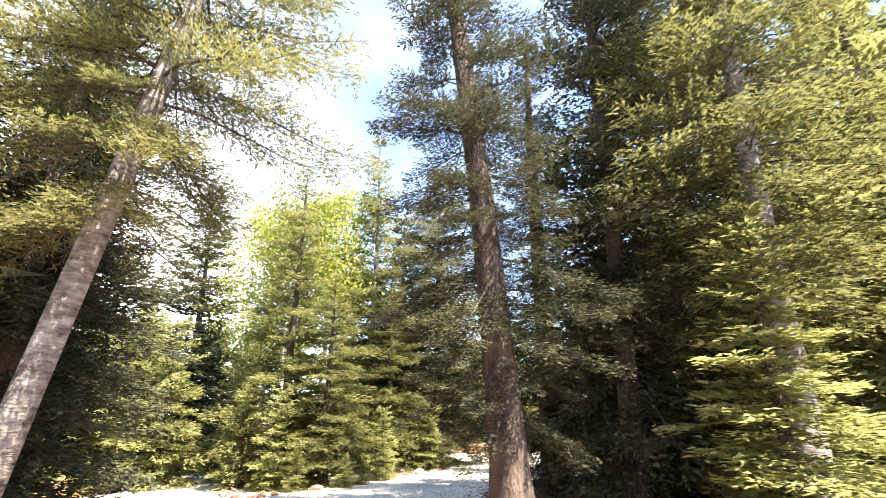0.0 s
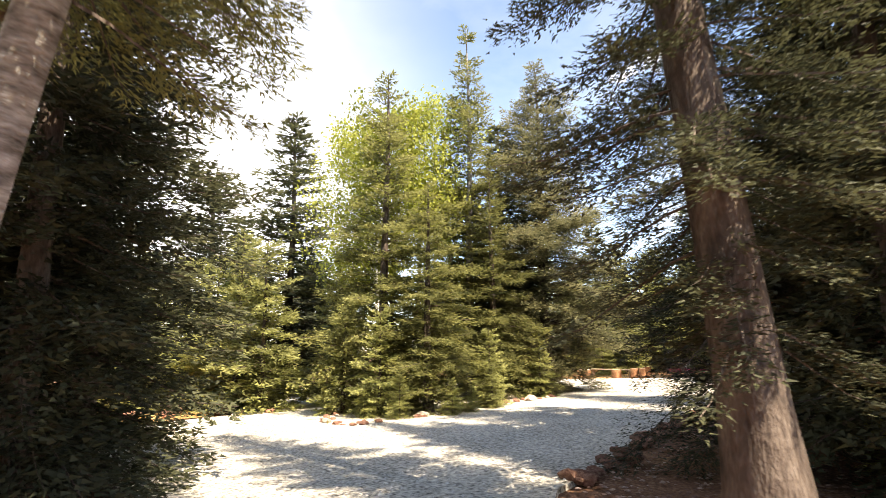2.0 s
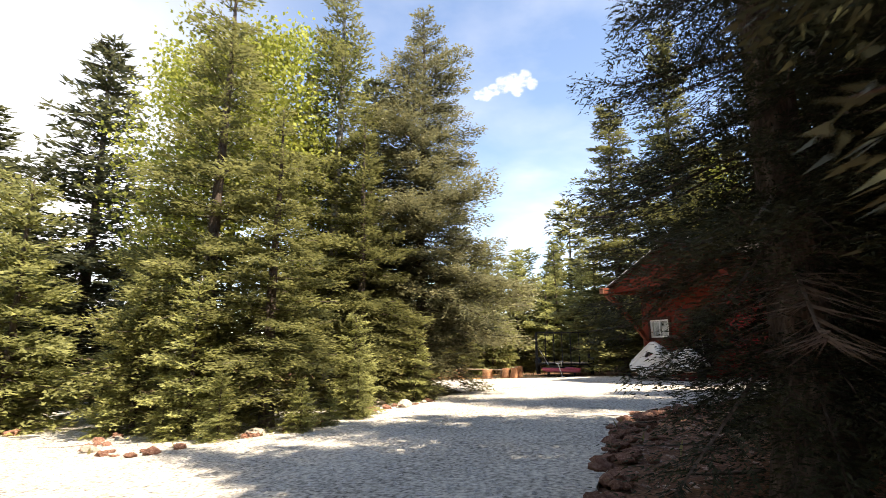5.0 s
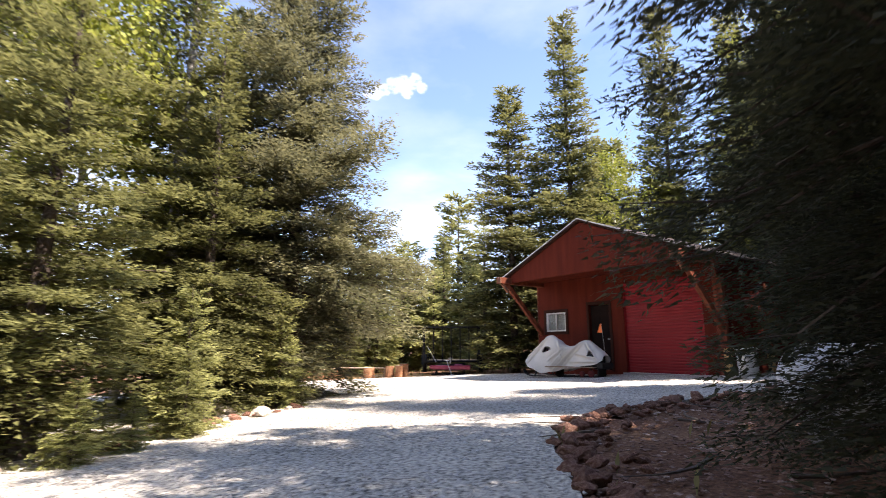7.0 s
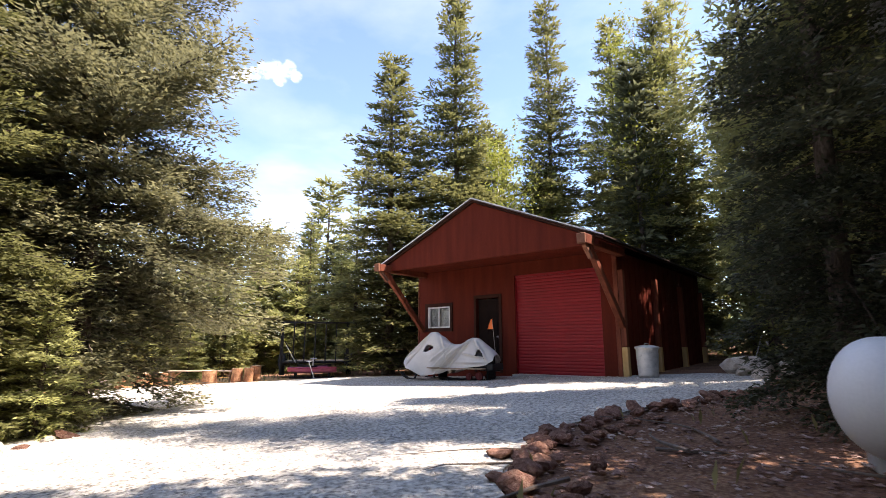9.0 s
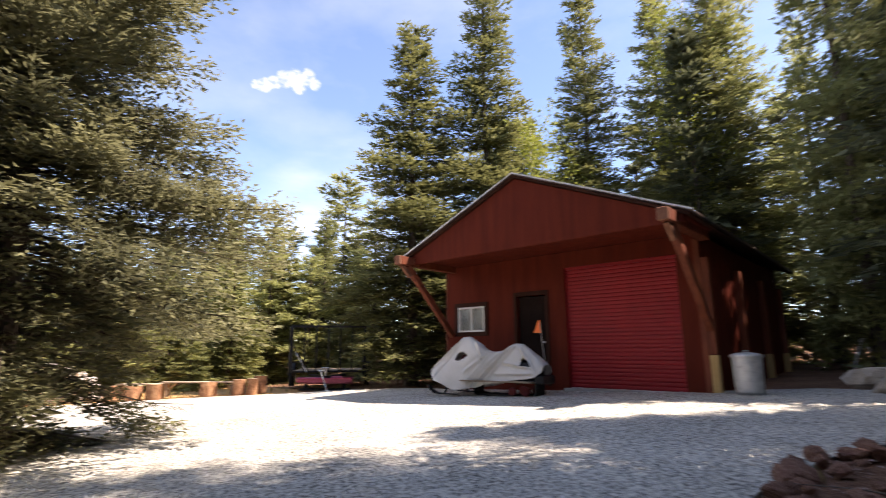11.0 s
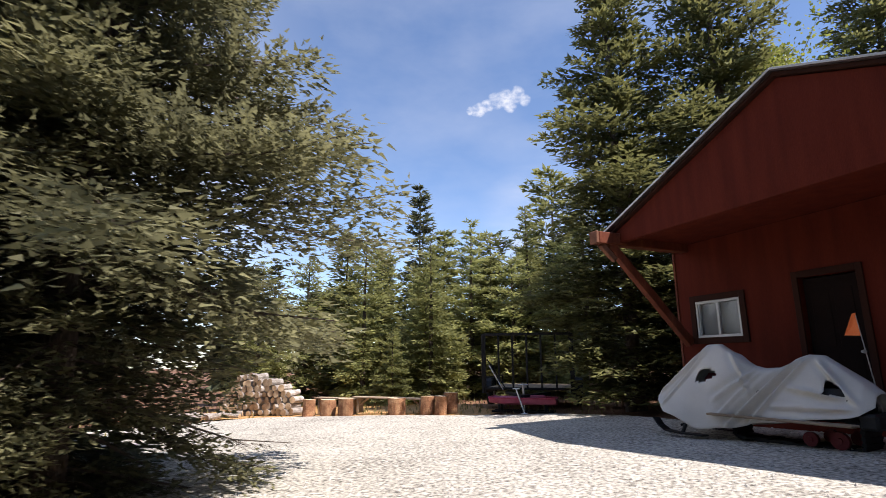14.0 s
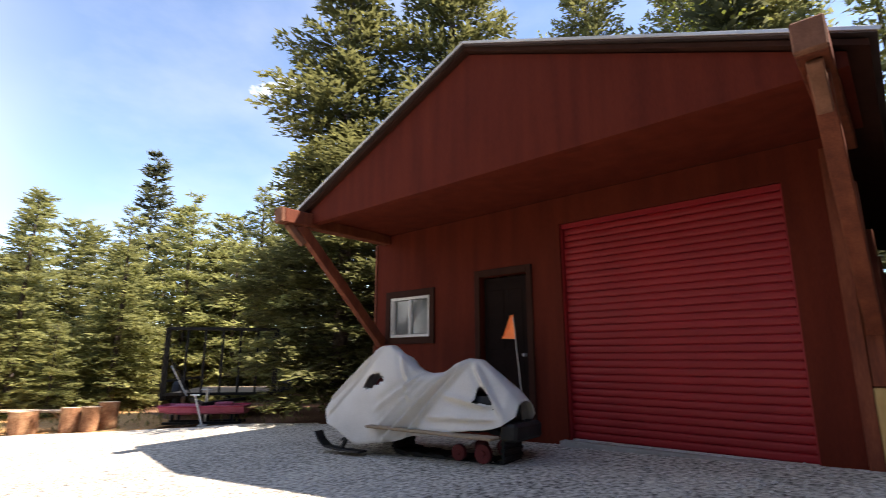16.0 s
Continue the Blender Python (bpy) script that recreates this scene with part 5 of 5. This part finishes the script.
def scatter(count, x0, x1, y0, y1, low, high, gap):
    got = 0
    for _ in range(count * 30):
        x, y = r2.uniform(x0, x1), r2.uniform(y0, y1)
        if all((x - a) ** 2 + (y - b) ** 2 > gap ** 2 for a, b in spots):
            spots.append((x, y))
            h = r2.uniform(low, high)
            src, own = ((far_a, 17.5), (far_b, 12.3), (far_b, 12.3), (far_c, 13.4))[int(r2.integers(4))]
            k = h / own
            copy_thing(src, place(x, y, r2.uniform(0, 360), max(k, 0.62) * r2.uniform(0.85, 1.1), k))
            got += 1
            if got == count:
                return


scatter(14, -9, 7, 38, 46, 5, 8.0, 2.0)
scatter(12, -14, 12, 47, 60, 8, 11.5, 2.6)
scatter(10, 14, 25, 34, 46, 9, 14, 2.6)
scatter(15, 15, 32, 12, 34, 9, 15, 2.6)
scatter(11, -34, -16, 14, 40, 6, 10, 2.6)
scatter(5, -26, -12, 0, 12, 7, 11, 2.8)
scatter(6, 10, 22, -2, 9, 9, 12, 2.6)
scatter(3, -10, 0, -12, -5, 9, 12, 2.4)

_, _, _, fq, ftip = tree_parts(seed=41, H=12.0, R=2.3, crown=0.05, whorls=12, per=4, step=1.3, leaf=1.5, wide=0.5, droop=0.2, clear=0.1, bend=1)
all_q, all_t = [], []
for k in range(90):
    a, d = r2.uniform(0, 2 * math.pi), r2.uniform(62, 130)
    x, y = d * math.sin(a), 14 + d * math.cos(a)
    s, c = math.sin(k * 2.4), math.cos(k * 2.4)
    g = r2.uniform(0.75, 1.25)
    all_q.append(np.stack([g * (fq[:, 0] * c - fq[:, 1] * s) + x, g * (fq[:, 0] * s + fq[:, 1] * c) + y, g * fq[:, 2] * (0.75 if 0.2 < math.sin(a + 0.5) else 1.1) + level(x, y)], 1))
    all_t.append(ftip * 0.6)
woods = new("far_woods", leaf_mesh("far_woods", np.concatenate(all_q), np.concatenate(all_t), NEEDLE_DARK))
tagged(woods, "ranks of dark conifers in the distance", "woods", kind="stuff")

# dry grass and seedlings under the trees
gr = np.random.default_rng(5)
k = 5200
cx, cy = gr.uniform(-16, 6, k), gr.uniform(10, 40, k)
keep = ~inside(cx, cy, DRIVE) & (gr.random(k) < 0.25 + 0.75 * (cy > 28))
cx, cy = cx[keep], cy[keep]
k = len(cx)
gv = np.zeros((k, 4, 3))
ta, gh = gr.uniform(0, 6.28, k), gr.uniform(0.04, 0.16, k)
root = np.stack([cx, cy, level(cx, cy) - 0.05], 1)
sway = np.stack([np.cos(ta), np.sin(ta), np.zeros(k)], 1)
cross = np.stack([-np.sin(ta), np.cos(ta), np.zeros(k)], 1)
for i, (f, w) in enumerate(((0, 0.0), (0.5, 0.02), (1.0, 0.0), (0.5, -0.02))):
    gv[:, i] = root + sway * (gh * 0.5 * f * f)[:, None] + cross * w + np.array([0, 0, 1.0]) * ((gh + 0.05) * f)[:, None]
grass = new("dry_grass", leaf_mesh("dry_grass", gv.reshape(-1, 3), np.repeat(gr.uniform(0, 1, k), 4), GRASS, 4))
tagged(grass, "sparse dry grass tufts on the forest floor", "grass", kind="stuff")


# fallen sticks under the trees
fr = np.random.default_rng(9)
for k in range(46):
    if k < 26:
        x, y = fr.uniform(-7, -2.2), fr.uniform(12.2, 19)
    else:
        x, y = fr.uniform(1.2, 6.5), fr.uniform(8.5, 13.6)
    if inside([x], [y], DRIVE)[0]:
        continue
    bm = bmesh.new()
    p = Vector((0, 0, 0))
    a, r0 = 0.0, fr.uniform(0.008, 0.022)
    for s in range(4):
        a += fr.normal(0, 0.25)
        q = p + Vector((math.cos(a), math.sin(a), fr.normal(0, 0.04))) * fr.uniform(0.12, 0.4)
        add_tube(bm, p, q, r0 * (1 - 0.2 * s), r0 * (0.8 - 0.2 * s), 6)
        p = q
    ob = finish("stick", bm, DEAD_TWIG)
    ob.matrix_world = pose(x, y, level(x, y) + 0.0, 0, 0, fr.uniform(0, 360))
    tagged(ob, "dry grey fallen stick lying on the forest floor", "stick", "fallen sticks")
